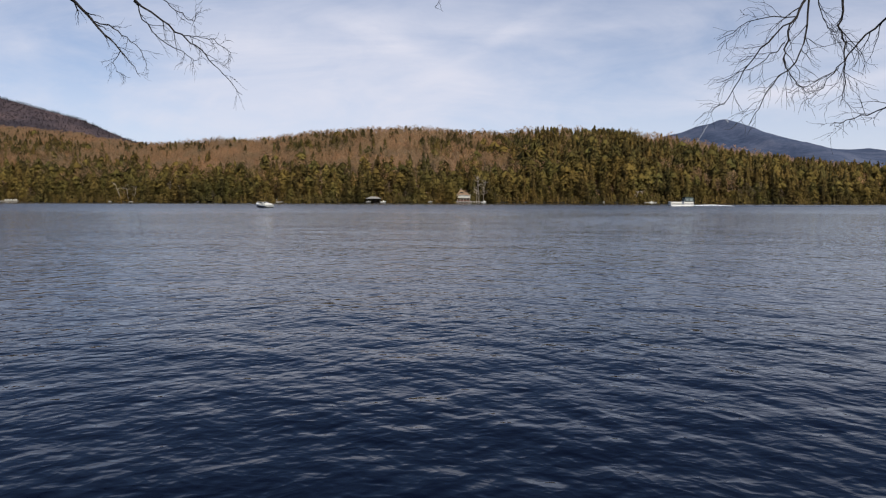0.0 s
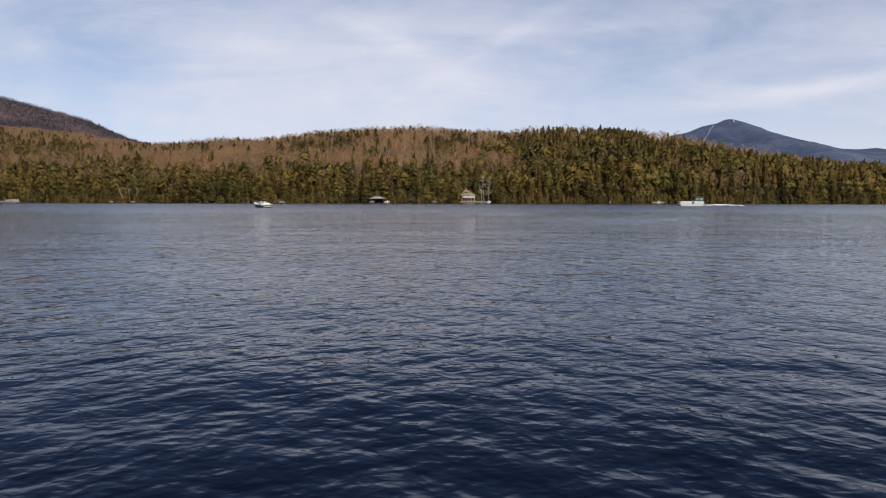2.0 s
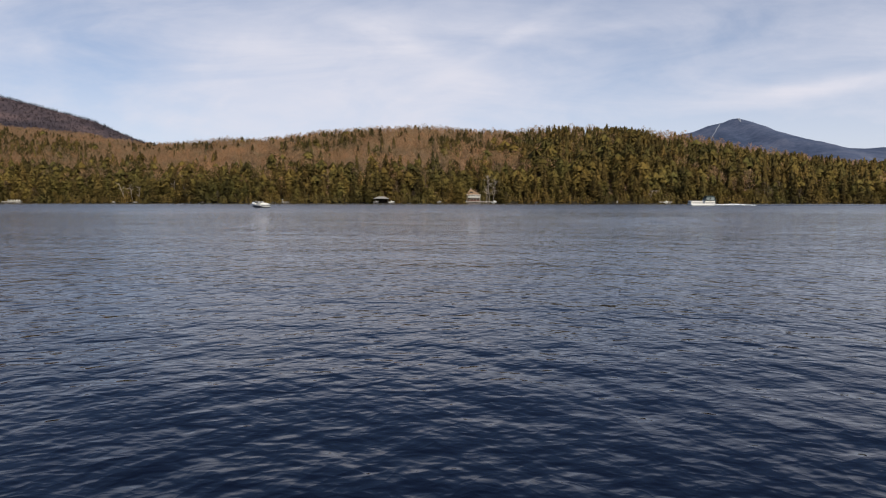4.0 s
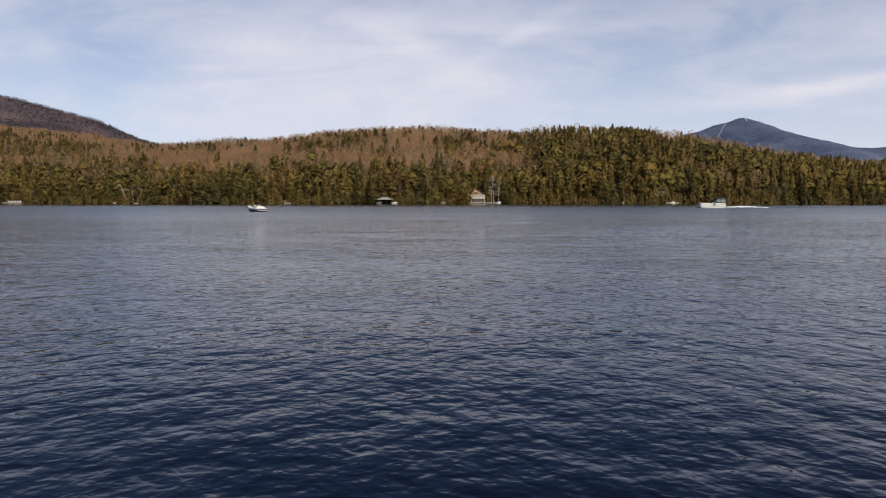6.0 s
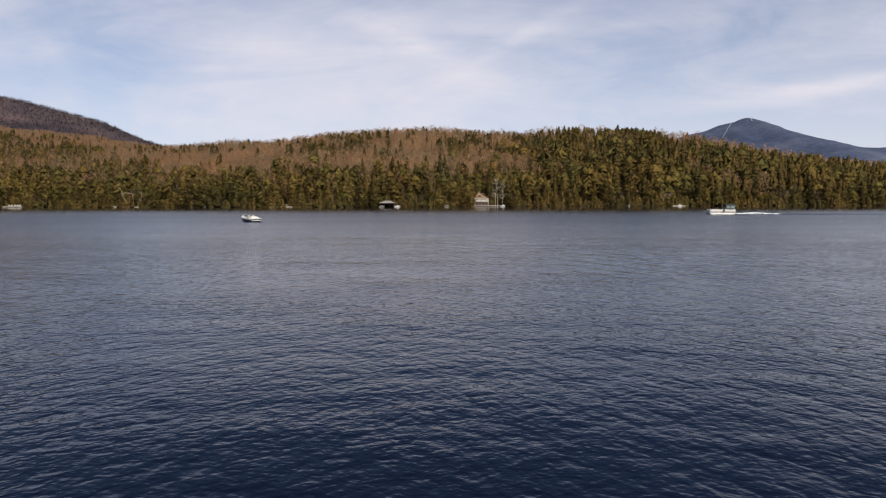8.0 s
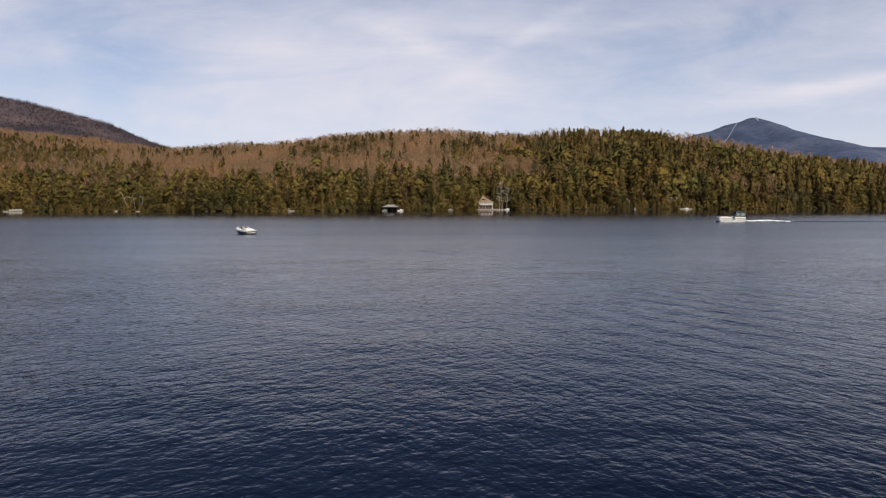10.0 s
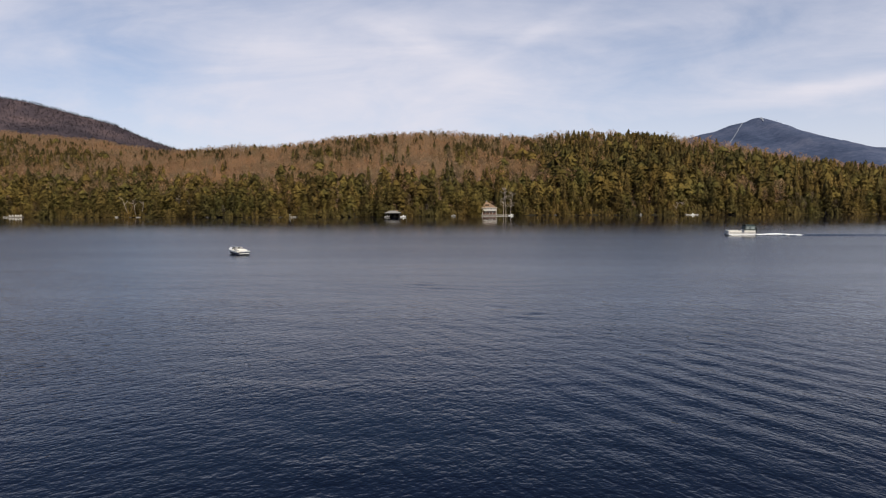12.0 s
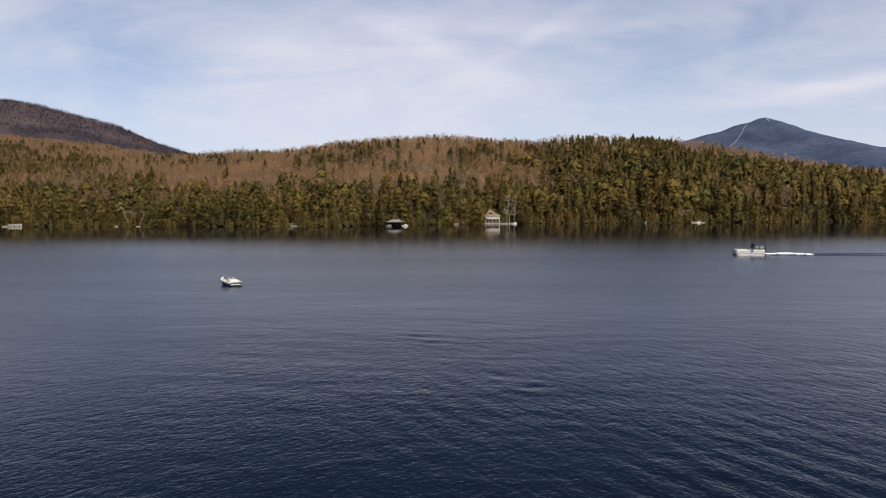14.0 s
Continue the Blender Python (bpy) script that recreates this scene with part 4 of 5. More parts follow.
# ------------------------------------------------------------------ runabout at rest on the lake
def hull_rings(length, beam, top, keel, stations, flare, bow_rise):
    """Cross-sections from the transom at x = 0 to the stem at x = length."""
    out = []
    for i in range(stations + 1):
        t = i / stations
        w = beam / 2 * (1 - max(0, (t - 0.45) / 0.55) ** 2.2) ** 0.8 if t < 1 else 0.015
        w = max(w, 0.015)
        z1 = top + bow_rise * t ** 2
        z0 = keel + (z1 - 0.12 - keel) * max(0, (t - 0.72) / 0.28) ** 2.0
        chine = z0 + (z1 - z0) * 0.42
        x = length * t
        cw = w * (1 - flare * t)
        out.append([(x, -w, z1), (x, -cw, chine), (x, 0, z0), (x, cw, chine), (x, w, z1), (x, 0.0, z1 + 0.02)])
    return out


def runabout(at, turn):
    boat = new("motorboat")
    tagged(boat, "small white runabout with a dark hull side at rest", "boat")
    boat.matrix_basis = pose(*at, 0, 0, turn)
    L, Bm = 4.7, 2.05
    bm = bmesh.new()
    loft(bm, hull_rings(L, Bm, 0.52, -0.25, 14, 0.22, 0.40))
    part("hull", bm, M_NAVY, boat, "dark navy lower hull")
    # white topsides as a shell a little outside the dark hull
    bm = bmesh.new()
    rings = []
    for r in hull_rings(L + 0.03, Bm + 0.05, 0.56, -0.25, 14, 0.10, 0.40):
        p = [Vector(q) for q in r]
        a0, a1 = p[0].lerp(p[1], 0.34), p[4].lerp(p[3], 0.34)
        rings.append([tuple(a0), tuple(p[0]), tuple(p[0] * 0.86 + Vector((p[0].x, 0, p[0].z + 0.05)) * 0.14), tuple(p[4] * 0.86 + Vector((p[4].x, 0, p[4].z + 0.05)) * 0.14), tuple(p[4]), tuple(a1)])
    loft(bm, rings)
    part("topsides", bm, M_GEL, boat, "glossy white topsides and foredeck")
    # raised foredeck crown and engine cover
    bm = bmesh.new()
    loft(bm, [[(x, -w, z), (x, -w * 0.6, z + h), (x, w * 0.6, z + h), (x, w, z)] for x, w, z, h in ((2.75, 0.80, 0.62, 0.20), (3.2, 0.70, 0.70, 0.17), (3.8, 0.45, 0.81, 0.10), (4.45, 0.10, 0.91, 0.03))])
    part("foredeck", bm, M_GEL, boat)
    bm = bmesh.new()
    box(bm, 0.1, 0.75, -0.72, 0.72, 0.55, 0.80, 0.08)
    part("engine_cover", bm, M_GEL, boat)
    box_part("swim_platform", (-0.5, 0.05, -0.78, 0.78, 0.16, 0.24), M_GEL, boat, 0.03)
    box_part("cockpit_floor", (0.8, 2.7, -0.74, 0.74, 0.60, 0.63), M_VINYL, boat)
    for y0 in (-0.62, 0.14):
        seat = box_part("seat", (1.75, 2.2, y0, y0 + 0.48, 0.63, 0.84), M_VINYL, boat, 0.04)
        box_part("seat_back", (1.62, 1.76, y0, y0 + 0.48, 0.84, 1.10), M_VINYL, boat, 0.04)
    box_part("rear_bench", (0.8, 1.2, -0.66, 0.66, 0.63, 0.86), M_CREAM, boat, 0.05)
    bm = bmesh.new()
    prof = [(2.45, -0.84), (2.85, -0.62), (2.98, 0.0), (2.85, 0.62), (2.45, 0.84)]
    lo = [bm.verts.new((x, y, 0.70)) for x, y in prof] + [bm.verts.new((x - 0.03, y * 0.97, 0.70)) for x, y in prof[::-1]]
    hi = [bm.verts.new((x - 0.26, y * 0.94, 1.08)) for x, y in prof] + [bm.verts.new((x - 0.29, y * 0.91, 1.08)) for x, y in prof[::-1]]
    for j in range(10):
        k = (j + 1) % 10
        bm.faces.new((lo[j], lo[k], hi[k], hi[j]))
    bm.faces.new(hi)
    part("windshield", bm, M_PANE, boat, "dark curved windshield")
    bar("windshield_rail", [(x - 0.275, y * 0.925, 1.09) for x, y in prof], 0.022, M_ALU, boat)
    bar("bow_rail", [(3.3, -0.66, 0.78), (3.5, -0.62, 1.02), (4.1, -0.34, 1.13), (4.5, 0.0, 1.18), (4.1, 0.34, 1.13), (3.5, 0.62, 1.02), (3.3, 0.66, 0.78)], 0.016, M_ALU, boat)
    bar("steering_wheel", [(2.32 + 0.05 * math.sin(a), 0.38 + 0.16 * math.cos(a), 0.96 + 0.15 * math.sin(a)) for a in [j * 6.2832 / 10 for j in range(11)]], 0.014, M_BLACK, boat)
    return boat


runabout((-32.3, 137.2, 0.02), 90 + 41)


# ------------------------------------------------------------------ pontoon boat under way
# the pale grey-green that the clear windows mirror is put into their colour
M_VINYLPANE = painted("vinyl_with_reflection", (0.20, 0.235, 0.23), 0.25, vary=0.25, grain=2.0)


def pontoon_boat(at, turn):
    """Bow along -x from the origin, 6.8 m long."""
    boat = new("pontoon_boat")
    tagged(boat, "cream pontoon boat with a green canvas enclosure under way", "boat")
    boat.matrix_basis = pose(*at, 0, 0, turn)
    L = 6.8
    for y in (-0.86, 0.86):
        bm = bmesh.new()
        xs = (0.0, 0.25, 0.6, 1.0, 3.0, 6.2, 6.5)
        rs = (0.03, 0.17, 0.27, 0.30, 0.30, 0.30, 0.24)
        zs = (0.33, 0.24, 0.16, 0.12, 0.12, 0.12, 0.12)
        loft(bm, [[(x, y + r * math.cos(6.2832 * j / 12), z + r * math.sin(6.2832 * j / 12)) for j in range(12)] for x, r, z in zip(xs, rs, zs)])
        part("pontoon", bm, M_ALU, boat, "aluminium float tube")
    box_part("deck", (0.35, L - 0.2, -1.22, 1.22, 0.43, 0.53), M_GEL, boat, 0.02)
    # fence panels with gates between
    for y, out in ((-1.2, -1), (1.2, 1)):
        for x0, x1 in ((0.65, 2.0), (2.05, 3.35), (3.9, 5.2), (5.25, 6.4)):
            p = box_part("fence_panel", (x0, x1, y - 0.025, y + 0.025, 0.56, 1.12), M_CREAM, boat, 0.01)
            box_part("stripe", (x0 + 0.04, x1 - 0.04, y + out * 0.028 - 0.004, y + out * 0.028 + 0.004, 0.66, 0.84), M_VINYL, p)
        bar("top_rail", [(0.65, y, 1.20), (3.35, y, 1.20)], 0.022, M_ALU, boat)
        bar("top_rail", [(3.9, y, 1.20), (6.4, y, 1.20)], 0.022, M_ALU, boat)
        for x in (0.65, 2.02, 3.35, 3.9, 5.22, 6.4):
            bar("rail_post", [(x, y, 0.53), (x, y, 1.20)], 0.02, M_ALU, boat)
    box_part("fence_panel", (0.62, 0.67, -1.15, -0.35, 0.56, 1.16), M_CREAM, boat, 0.01)
    box_part("fence_panel", (0.62, 0.67, 0.35, 1.15, 0.56, 1.16), M_CREAM, boat, 0.01)
    # seats and helm
    for x0, x1, y0, y1 in ((0.75, 2.3, -1.12, -0.5), (0.75, 2.3, 0.5, 1.12), (5.2, 6.3, -1.12, 1.12)):
        b = box_part("bench", (x0, x1, y0, y1, 0.54, 0.92), M_CREAM, boat, 0.06)
        box_part("cushion", (x0 + 0.04, x1 - 0.04, y0 + 0.04, y1 - 0.04, 0.92, 1.02), M_VINYL, b, 0.03)
    box_part("helm_console", (3.95, 4.4, 0.25, 1.05, 0.54, 1.35), M_CREAM, boat, 0.07)
    # canvas top on hoops, with curtains and clear windows
    x0, x1, zt = 3.90, 6.45, 2.36
    bm = bmesh.new()
    rings = []
    for i in range(9):
        t = i / 8
        x = x0 + 0.4 + (x1 - x0 - 0.55) * t
        lift = 0.06 * math.sin(math.pi * t) - 0.03 * abs(math.sin(4 * math.pi * t))
        prof = [(-1.2, zt - 0.14), (-0.95, zt - 0.02), (0, zt + 0.06), (0.95, zt - 0.02), (1.2, zt - 0.14)]
        ring = [(x, y, z + lift) for y, z in prof] + [(x, y * 0.985, z + lift - 0.03) for y, z in prof[::-1]]
        rings.append(ring)
    loft(bm, rings)
    top = part("canopy", bm, M_CANVAS, boat, "dark green canvas top")
    for y in (-1.2, 1.2):
        for k, (a, b) in enumerate(((4.03, 5.14), (5.21, 6.32))):
            rake = 0.32 if k == 0 else 0.0
            c = slab_part("curtain", [(a, 1.22), (b, 1.22), (b, zt - 0.12), (a + rake, zt - 0.12)], y - 0.012, y + 0.012, M_CANVAS, boat, "green canvas side curtain")
            slab_part("clear_window", [(a + 0.14 + 0.2 * rake, 1.42), (b - 0.10, 1.42), (b - 0.10, 2.06), (a + 0.14 + 0.8 * rake, 2.06)], y - 0.018, y + 0.018, M_VINYLPANE, c)
        for x, rake in ((3.99, 0.32), (5.175, 0.0), (6.35, 0.0)):
            bar("hoop_pole", [(x, y * 0.99, 1.20), (x + rake, y * 0.99, zt - 0.12)], 0.018, M_ALU, boat)
    # the after curtain slopes out over the stern
    bm = bmesh.new()
    loft(bm, [[(6.34, -1.15, zt - 0.12), (6.37, -1.15, zt - 0.12), (6.37, 1.15, zt - 0.12), (6.34, 1.15, zt - 0.12)], [(6.78, -1.2, 1.05), (6.81, -1.2, 1.05), (6.81, 1.2, 1.05), (6.78, 1.2, 1.05)]])
    part("curtain", bm, M_CANVAS, boat, "green canvas after curtain")
    # rounded bow fairing
    bm = bmesh.new()
    arc = [(0.62 - 0.52 * math.cos(a), 1.2 * math.sin(a)) for a in [radians(-90 + 15 * j) for j in range(13)]]
    loft(bm, [[(x + 0.42 * (1 - abs(y) / 1.2), y, 0.50), (x + 0.06 + 0.42 * (1 - abs(y) / 1.2), y * 0.97, 0.50), (x + 0.06, y * 0.97, 1.14 + 0.08 * (1 - abs(y) / 1.2)), (x, y, 1.12 + 0.08 * (1 - abs(y) / 1.2))] for x, y in arc])
    part("bow_fairing", bm, M_CREAM, boat, "rounded cream bow fairing")
    # outboard engine
    bm = bmesh.new()
    loft(bm, [[(x, -w, z0), (x, w, z0), (x, w * 0.8, z1), (x, -w * 0.8, z1)] for x, w, z0, z1 in ((6.55, 0.16, 0.62, 1.02), (6.75, 0.20, 0.56, 1.14), (7.05, 0.18, 0.60, 1.08))])
    motor = part("outboard", bm, M_BLACK, boat, "black outboard engine")
    box_part("motor_leg", (6.72, 6.92, -0.06, 0.06, -0.3, 0.60), M_BLACK, motor, 0.02)
    return boat


pontoon_boat((BOAT_X, BOAT_Y, 0.0), 0)

# foam thrown up behind the pontoon boat
n = 1700
back = 10.0 * R.random(n) ** 1.3
side = R.normal(0, 1, n) * (0.35 + 0.06 * back)
hgt = 0.30 * np.exp(-((back - 4.5) / 3.2) ** 2) * R.random(n) + 0.10 * np.exp(-back / 2.5) + 0.05
blob = bmesh.new()
bmesh.ops.create_icosphere(blob, subdivisions=1, radius=1.0)
bv = np.array([v.co[:] for v in blob.verts]) * np.array([0.28, 0.16, 0.07])
bf = np.array([[v.index for v in f.verts] for f in blob.faces])
bn = bv / np.array([0.28, 0.16, 0.07])
blob.free()
me = scatter("wake_foam", [(bv, bf, bn)], np.zeros(n, int), np.column_stack([BOAT_X + 7.0 + back, BOAT_Y + side, hgt]), R.uniform(0.5, 1.5, n), R.uniform(-0.4, 0.4, n), R.random(n), M_FOAM)
tagged(new("wake_foam", me), "white churned foam behind the pontoon boat", "foam", kind="stuff")
n = 600
back = 6 + 14 * R.random(n) ** 2.2
side = R.choice([-1, 1], n) * (0.9 + 0.072 * back) + R.normal(0, 0.14, n)
me = scatter("wake_streaks", [(bv * np.array([6.0, 0.5, 0.4]), bf, bn)], np.zeros(n, int), np.column_stack([BOAT_X + 7.0 + back, BOAT_Y + side, 0.05 + 0 * back]), R.uniform(0.35, 0.8, n) * np.exp(-back / 20), R.uniform(-0.10, 0.10, n), R.random(n), M_FOAM)
tagged(new("wake_streaks", me), "thin white streaks of the trailing wake", "foam", kind="stuff")


# ------------------------------------------------------------------ boathouse with a gabled upper floor
def gable_house(at, turn):
    """Front along -y; x across. Deck level at z = 0."""
    house = new("boathouse")
    tagged(house, "two-storey shingled boathouse with white railings at the waterline", "house")
    house.matrix_basis = pose(*at, 0, 0, turn) @ Matrix.Scale(0.87, 4)
    w, d = 4.2, 9.0
    # ground floor: side and back walls, boat bay with posts
    for x in (-w + 0.1, w - 0.1):
        box_part("side_wall", (x - 0.1, x + 0.1, 0.45, d, 0.0, 2.5), M_WHITE, house)
    box_part("back_wall", (-w, w, d, d + 0.2, 0.0, 2.5), M_DARKWOOD, house)
    for a, b in ((-w + 0.2, -3.4), (-1.25, -0.95), (1.15, 1.4), (3.5, w - 0.2)):
        box_part("front_wall", (a, b, 0.45, 0.60, 0.0, 2.5), M_REDWOOD, house)
    for a, b in ((-3.4, -1.25), (-0.95, 1.15), (1.4, 3.5)):
        door = box_part("bay_door", (a + 0.03, b - 0.03, 0.53, 0.59, 0.0, 2.3), M_REDWOOD, house, 0.0, "dark red-brown bay door")
        box_part("door_pane", (a + 0.25, b - 0.25, 0.51, 0.53, 1.1, 2.0), M_PANE, door)
    box_part("lintel", (-w + 0.2, w - 0.2, 0.44, 0.60, 2.3, 2.5), M_WHITE, house)
    for x in (-4.1, -2.05, 0.0, 2.05, 4.1):
        box_part("porch_post", (x - 0.06, x + 0.06, 0.05, 0.17, 0.0, 2.5), M_WHITE, house, 0.015)
    # balcony floor, railing
    box_part("balcony_floor", (-w - 0.1, w + 0.1, -0.1, d + 0.2, 2.5, 2.72), M_WHITE, house)
    box_part("rail_top", (-w, w, 0.02, 0.12, 3.62, 3.70), M_WHITE, house)
    box_part("rail_bottom", (-w, w, 0.03, 0.11, 2.84, 2.90), M_WHITE, house)
    for i in range(43):
        x = -w + 0.06 + i * (2 * w - 0.12) / 42
        box_part("baluster", (x - 0.07, x + 0.07, 0.045, 0.095, 2.90, 3.62), M_WHITE, house)
    for x in (-w, -1.4, 1.4, w):
        box_part("upper_post", (x - 0.08, x + 0.08, 0.0, 0.16, 2.72, 4.35), M_WHITE, house, 0.01)
    # upper room
    box_part("upper_wall", (-w + 0.1, w - 0.1, 1.4, d, 2.72, 4.4), M_SHINGLE, house)
    for x in (-2.9, -1.2, 0.4, 2.0):
        wdw = box_part("window", (x, x + 1.0, 1.33, 1.42, 3.0, 4.15), M_WHITE, house, 0.01)
        box_part("pane", (x + 0.08, x + 0.47, 1.31, 1.335, 3.08, 4.07), M_PANE, wdw)
        box_part("pane", (x + 0.53, x + 0.92, 1.31, 1.335, 3.08, 4.07), M_PANE, wdw)
    # broad hipped roof in courses, ridge a little off the middle
    e, z0, zt, ax = w + 0.45, 4.15, 7.7, -1.7
    foot4 = [(-e, -0.45), (e, -0.45), (e, d + 0.6), (-e, d + 0.6)]
    peak4 = [(ax - 0.35, 3.9), (ax + 0.35, 3.9), (ax + 0.35, 5.4), (ax - 0.35, 5.4)]
    for j in range(4):
        k = (j + 1) % 4
        bm = bmesh.new()
        n = 11
        for i in range(n):
            q = []
            for t, lift in ((i / n, 0.07), ((i + 1) / n, 0.0)):
                for c in ((j, k) if not q else (k, j)):
                    x = foot4[c][0] * (1 - t) + peak4[c][0] * t
                    y = foot4[c][1] * (1 - t) + peak4[c][1] * t
                    q.append((x, y, z0 + (zt - z0) * t + lift))
            vv = [bm.verts.new(p) for p in q] + [bm.verts.new((x, y, z - 0.14)) for x, y, z in q]
            for f in ((0, 1, 2, 3), (7, 6, 5, 4), (0, 4, 5, 1), (1, 5, 6, 2), (2, 6, 7, 3), (3, 7, 4, 0)):
                bm.faces.new([vv[m] for m in f])
        bmesh.ops.recalc_face_normals(bm, faces=bm.faces)
        part("roof", bm, M_ROOF, house, "sunlit tan shingled roof slope")
    box_part("roof_cap", (ax - 0.5, ax + 0.5, 3.75, 5.55, zt - 0.1, zt + 0.1), M_ROOF, house, 0.03)
    for x0, x1, y0, y1 in ((-e, e, -0.5, -0.42), (-e - 0.05, -e + 0.03, -0.42, d + 0.6), (e - 0.03, e + 0.05, -0.42, d + 0.6)):
        box_part("fascia", (x0, x1, y0, y1, z0 - 0.12, z0 + 0.06), M_WHITE, house)
    # dormer
    bm = bmesh.new()
    loft(bm, [[(-2.6, y, 5.2), (0.0, y, 5.2), (0.0, y, 6.15), (-1.3, y, 6.6), (-2.6, y, 6.15)] for y in (0.75, 3.3)])
    dormer = part("dormer", bm, M_SHINGLE, house, "tan shingled dormer")
    for x in (-2.35, -1.60, -0.85):
        g = box_part("dormer_window", (x, x + 0.68, 0.70, 0.76, 5.35, 6.15), M_DARKWOOD, dormer, 0.01)
        box_part("pane", (x + 0.07, x + 0.61, 0.685, 0.705, 5.42, 6.08), M_PANE, g)
    chimney = box_part("chimney", (ax - 0.35, ax + 0.35, 4.2, 5.0, 7.4, 8.4), M_PALEROCK, house, 0.03)
    box_part("cap", (ax - 0.45, ax + 0.45, 4.1, 5.1, 8.4, 8.52), M_ROCK, chimney)
    return house


def dock(at, turn, length, width, label, top=0.45):
    """A plank dock on posts: x along, from 0 to length."""
    d = new("dock")
    tagged(d, label, "dock", "docks on the far shore")
    d.matrix_basis = pose(*at, 0, 0, turn)
    n = max(4, int(length / 0.45))
    bm = bmesh.new()
    box(bm, 0, 0.40, -width / 2, width / 2, top - 0.06, top)
    first = part("plank", bm, M_DECK, d)
    for i in range(1, n):
        p = new("plank", first.data)
        p.parent = d
        p.location = (i * length / n, 0, 0)
    for y in (-width / 2 + 0.08, width / 2 - 0.08):
        box_part("stringer", (0, length, y - 0.06, y + 0.06, top - 0.28, top - 0.06), M_DECK, d)
        for k in range(max(2, int(length / 3) + 1)):
            x = 0.15 + k * (length - 0.3) / max(1, int(length / 3))
            bar("post", [(x, y, -1.6), (x, y, top + 0.12)], 0.11, M_POST, d)
    return d


M_OLDBOAT = painted("weathered_boat_paint", (0.26, 0.25, 0.23), 0.7, vary=0.2, grain=3.0)


def rowing_boat(at, turn, length, label, mat=None):
    b = new("rowing_boat")
    tagged(b, label, "boat", "boats moored at the far shore")
    length *= 0.72
    b.matrix_basis = pose(*at, 0, 0, turn)
    bm = bmesh.new()
    loft(bm, hull_rings(length, length * 0.36, 0.42, -0.12, 10, 0.2, 0.2))
    part("hull", bm, mat or M_GEL, b)
    for x in (0.25, 0.5):
        box_part("thwart", (length * x, length * x + 0.25, -length * 0.15, length * 0.15, 0.455, 0.50), M_DECK, b)
    box_part("console", (length * 0.42, length * 0.62, -length * 0.12, length * 0.12, 0.46, 0.95), mat or M_GEL, b, 0.08)
    return b


def deck_chair(at, turn):
    c = new("deck_chair")
    tagged(c, "white slatted wooden deck chair on the dock", "chair", "chairs on the dock")
    c.matrix_basis = pose(*at, 0, 0, turn)
    for j in range(4):
        box_part("seat_slat", (-0.3, 0.3, -0.28 + j * 0.15, -0.15 + j * 0.15, 0.36 - j * 0.02, 0.39 - j * 0.02), M_WHITE, c)
    for j in range(4):
        bm = bmesh.new()
        box(bm, -0.3 + j * 0.155, -0.165 + j * 0.155, 0.3, 0.335, 0.3, 1.05)
        bmesh.ops.rotate(bm, verts=bm.verts, cent=(0, 0.3, 0.3), matrix=Matrix.Rotation(radians(-20), 3, "X"))
        part("back_slat", bm, M_WHITE, c)
    for x in (-0.33, 0.33):
        box_part("leg", (x - 0.03, x + 0.03, -0.3, -0.2, 0, 0.58), M_WHITE, c)
        box_part("leg", (x - 0.03, x + 0.03, 0.25, 0.35, 0, 0.58), M_WHITE, c)
        box_part("armrest", (x - 0.07, x + 0.07, -0.35, 0.42, 0.58, 0.61), M_WHITE, c)
    return c


def platform_for(label, x0, x1, y0, y1, top):
    """The wide landing in front of a building."""
    d = dock((x0, (y0 + y1) / 2, 0), 0, x1 - x0, y1 - y0, label, top)
    return d


gable_house((11.5, 413.6, 0.55), -2)
platform_for("broad pale plank landing in front of the boathouse", 7.0, 22.5, 410.6, 413.4, 0.52)
rowing_boat((21.6, 410.4, 0.05), 40, 4.6, "white motor skiff moored beside the boathouse landing")


def slip_house(at):
    """A low open boat shelter with a hipped roof."""
    h = new("boat_shelter")
    tagged(h, "low dark boat shelter with a pale grey hipped roof", "shelter")
    h.matrix_basis = pose(*at, 0, 0, 0) @ Matrix.Scale(0.82, 4)
    w, d, z0 = 4.3, 7.0, 2.5
    for x in (-w + 0.2, -1.5, 1.5, w - 0.2):
        bar("post", [(x, 0.2, -1.4), (x, 0.2, z0)], 0.12, M_DARKWOOD, h)
    for x in (-w + 0.15, w - 0.15):
        box_part("side_wall", (x - 0.08, x + 0.08, 0.4, d, 0.3, z0), M_DARKWOOD, h)
    box_part("back_wall", (-w, w, d, d + 0.15, 0.3, z0), M_DARKWOOD, h)
    box_part("beam", (-w, w, 0.05, 0.35, z0 - 0.3, z0), M_DARKWOOD, h)
    box_part("walkway", (-w - 0.3, -w + 1.0, -1.6, d, 0.3, 0.42), M_DECK, h)
    bm = bmesh.new()
    e = 0.5
    lo = [bm.verts.new(p) for p in ((-w - e, -e, z0), (w + e, -e, z0), (w + e, d + e, z0), (-w - e, d + e, z0))]
    hi = [bm.verts.new(p) for p in ((-1.6, d * 0.42, z0 + 1.35), (1.6, d * 0.42, z0 + 1.35), (1.6, d * 0.58, z0 + 1.35), (-1.6, d * 0.58, z0 + 1.35))]
    base = [bm.verts.new((v.co.x, v.co.y, z0 - 0.14)) for v in lo]
    for j in range(4):
        k = (j + 1) % 4
        bm.faces.new((lo[j], lo[k], hi[k], hi[j]))
        bm.faces.new((base[j], base[k], lo[k], lo[j]))
    bm.faces.new(hi)
    bm.faces.new(base[::-1])
    part("roof", bm, M_GREYROOF, h, "pale grey hipped roof")
    return h


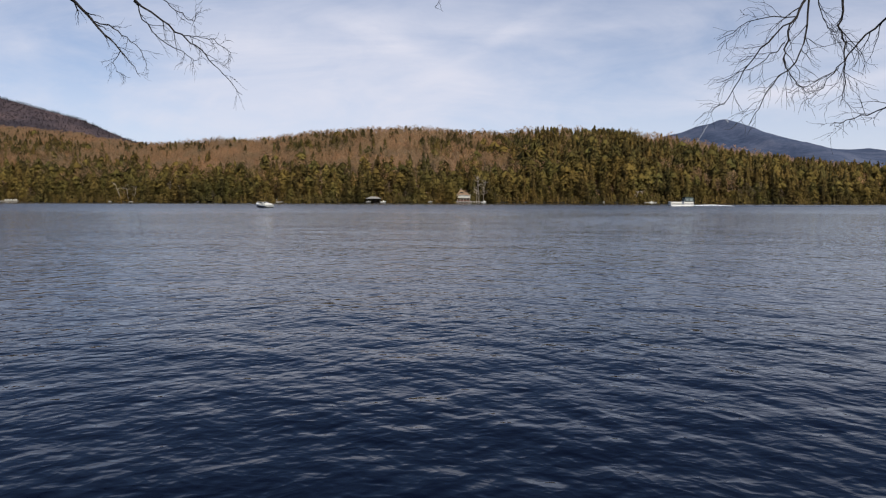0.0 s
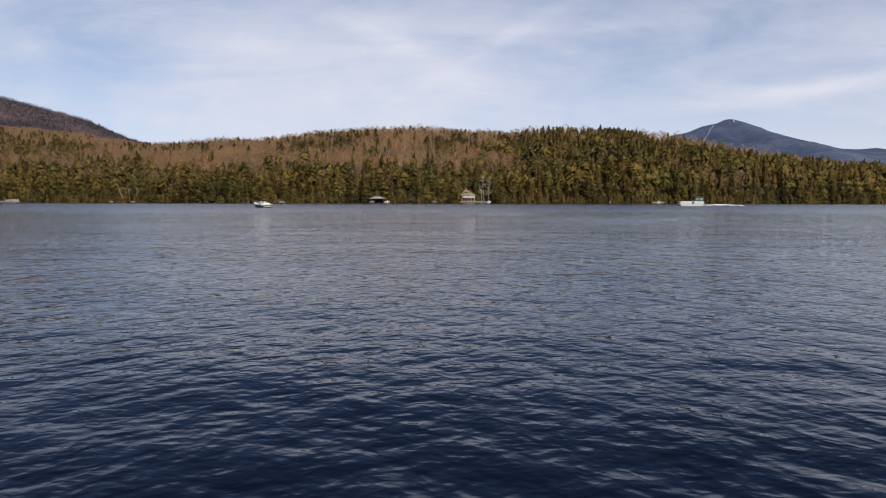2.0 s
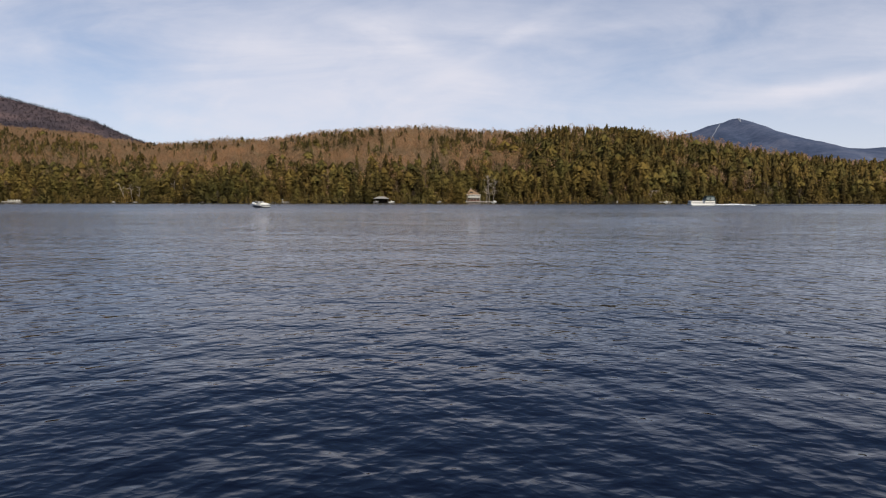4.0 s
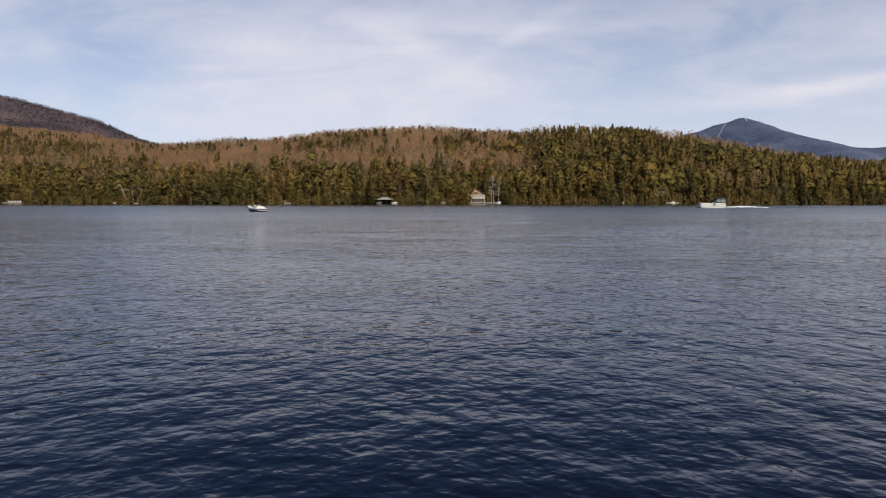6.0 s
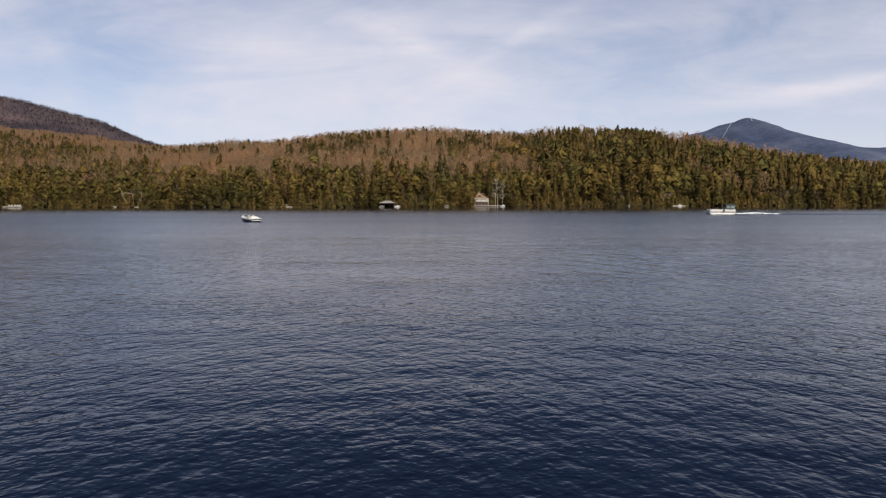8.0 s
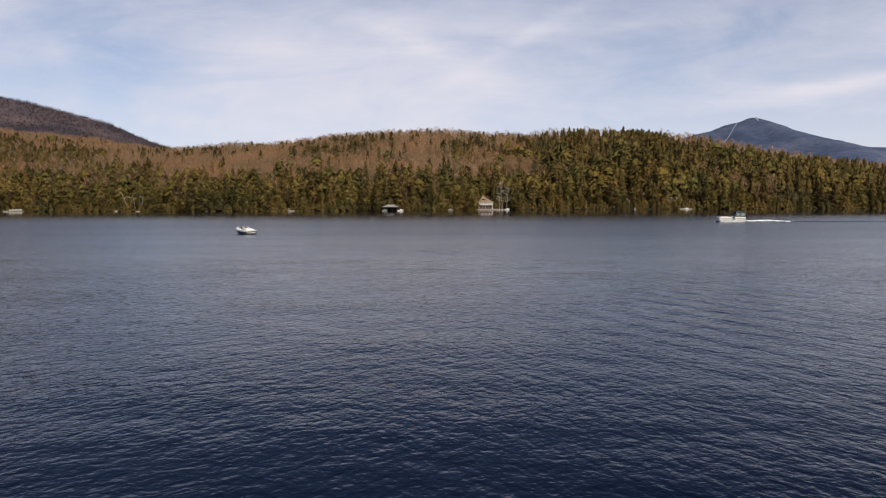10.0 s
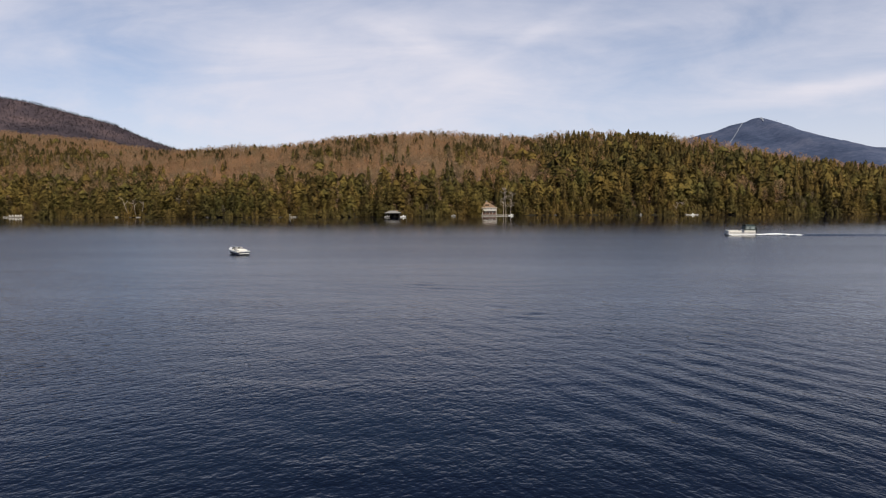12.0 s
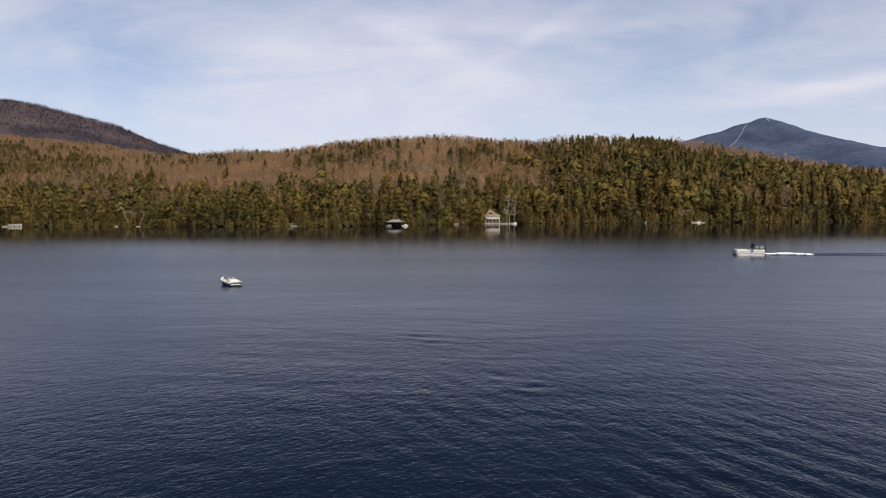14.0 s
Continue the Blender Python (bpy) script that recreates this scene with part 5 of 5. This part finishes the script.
slip_house((-36.6, 386.8, 0.0))
rowing_boat((-40.2, 384.6, 0.05), 8, 3.8, "weathered grey skiff moored below the boat shelter", M_OLDBOAT)
rowing_boat((-32.6, 385.2, 0.05), 20, 4.4, "white motorboat moored beside the boat shelter")

dock((-240.0, 399.5, 0), 12, 9.5, 2.0, "long pale plank dock with white chairs")
for k, xx in enumerate((3.2, 4.6, 6.0, 7.2, 8.4)):
    p = pose(-240, 399.5, 0.45, 0, 0, 12) @ Vector((xx, 0.1, 0))
    deck_chair(tuple(p), 170 + 12 * k)
dock((-91.5, 389.6, 0), -4, 7.0, 1.6, "pale plank dock with a white locker", 0.4)


def dock_locker(at):
    k = new("dock_locker")
    tagged(k, "small white storage locker on the dock", "locker")
    k.location = at
    box_part("body", (-0.45, 0.45, -0.4, 0.4, 0.0, 1.0), M_WHITE, k, 0.03)
    box_part("lid", (-0.5, 0.5, -0.45, 0.45, 1.0, 1.12), M_WHITE, k, 0.03)


dock_locker((-87.4, 389.4, 0.4))
rowing_boat((-8.2, 404.4, 0.03), 15, 3.6, "weathered grey rowing boat drawn up at the bank", M_OLDBOAT)
rowing_boat((91.0, 418.6, 0.03), 70, 3.6, "weathered grey rowing boat drawn up at the bank", M_OLDBOAT)
dock((114.5, 419.6, 0), 5, 7.0, 1.8, "short pale plank dock below the cedars", 0.4)
rowing_boat((116.4, 417.0, 0.03), 10, 3.6, "white motorboat moored at the short dock")


def boulder(at, size, seed, mat, label):
    bm = bmesh.new()
    bmesh.ops.create_icosphere(bm, subdivisions=2, radius=1.0)
    for v in bm.verts:
        q = v.co * 1.3 + Vector((seed * 3.7, 0, seed))
        v.co = v.co * (1 + 0.35 * noise.noise(q))
        v.co = Vector((v.co.x * size[0], v.co.y * size[1], max(v.co.z, -0.5) * size[2]))
    ob = part("boulder", bm, mat)
    ob.location = at
    tagged(ob, label, "rock", "rocks along the waterline")
    return ob


boulder((-178, 394.6, 0.1), (0.9, 0.7, 0.5), 1, M_PALEROCK, "pale grey boulder at the waterline")
boulder((-212, 402.2, 0.1), (1.5, 0.9, 0.6), 2, M_PALEROCK, "pale grey boulder at the waterline")
boulder((-216, 402.4, 0.1), (0.9, 0.8, 0.5), 3, M_PALEROCK, "pale grey boulder at the waterline")
boulder((-166, 393.0, 0.1), (1.3, 0.8, 0.3), 4, M_PALEROCK, "pale grey boulder at the waterline")
for k in range(40):
    bx = SR.uniform(-330, 340)
    if any(a - 2 < bx < b + 2 for a, b, d in CLEAR):
        continue
    by = float(shore_y(np.array([bx]))[0]) + SR.uniform(-0.6, 0.7)
    sz = SR.uniform(0.4, 0.9)
    boulder((bx, by, 0.0), (sz * 1.3, sz, sz * 0.6), 10 + k, M_ROCK, "dark grey rock at the waterline")


# pale birches that lean out of the shore woods
def birch(at, lean, height, seed, label, n_limbs=5):
    rng = random.Random(seed)
    t = new("birch_tree")
    tagged(t, label, "tree", "pale trunks among the shore woods")
    t.location = at
    pts = bend(Vector((0, 0, -0.4)), Vector((lean[0], lean[1], height)), 8, 0.07, rng)
    bm = bmesh.new()
    tube(bm, pts, [0.16 * (1 - 0.8 * i / 8) for i in range(9)], 6)
    part("trunk", bm, M_BIRCH, t, "pale peeling bark")
    for k in range(n_limbs):
        i = rng.randint(3, 7)
        a = rng.random() * 6.28
        bm = bmesh.new()
        reach = rng.uniform(1.2, 2.6)
        e = pts[i] + Vector((math.cos(a) * reach, math.sin(a) * reach, rng.uniform(0.4, 1.9)))
        grow(bm, bend(pts[i], e, 4, 0.1, rng), 0.08, 0.03, rng, 1, 1.5, 0.0)
        part("limb", bm, M_BIRCH, t)


for k, (bx, off, lx, h) in enumerate(((-137.5, 0.1, -2.6, 9.0), (-172, 0.5, -3.4, 10.0), (-168, 0.4, -1.5, 9.0), (-165.5, 0.6, 1.8, 8.0), (-146, 2.0, 0.5, 11.0),
                                      (18.9, -4.0, 1.2, 13.5), (20.3, -3.0, -0.9, 15.0), (22.4, -2.5, 1.6, 12.5), (24.5, 0.5, -1.5, 11.0), (109, 1.0, 2.6, 6.0), (112, 1.5, 2.2, 6.5))):
    by = float(shore_y(np.array([bx]))[0]) + off
    if off < 0:
        by = 415.5 + k * 0.2
    birch((bx, by, bank_z(bx, by)), (lx, -1.0 if off >= 0 else 0.3), h, 60 + k, "leaning pale-barked leafless birch on the bank", 20 if off < 0 else 5)
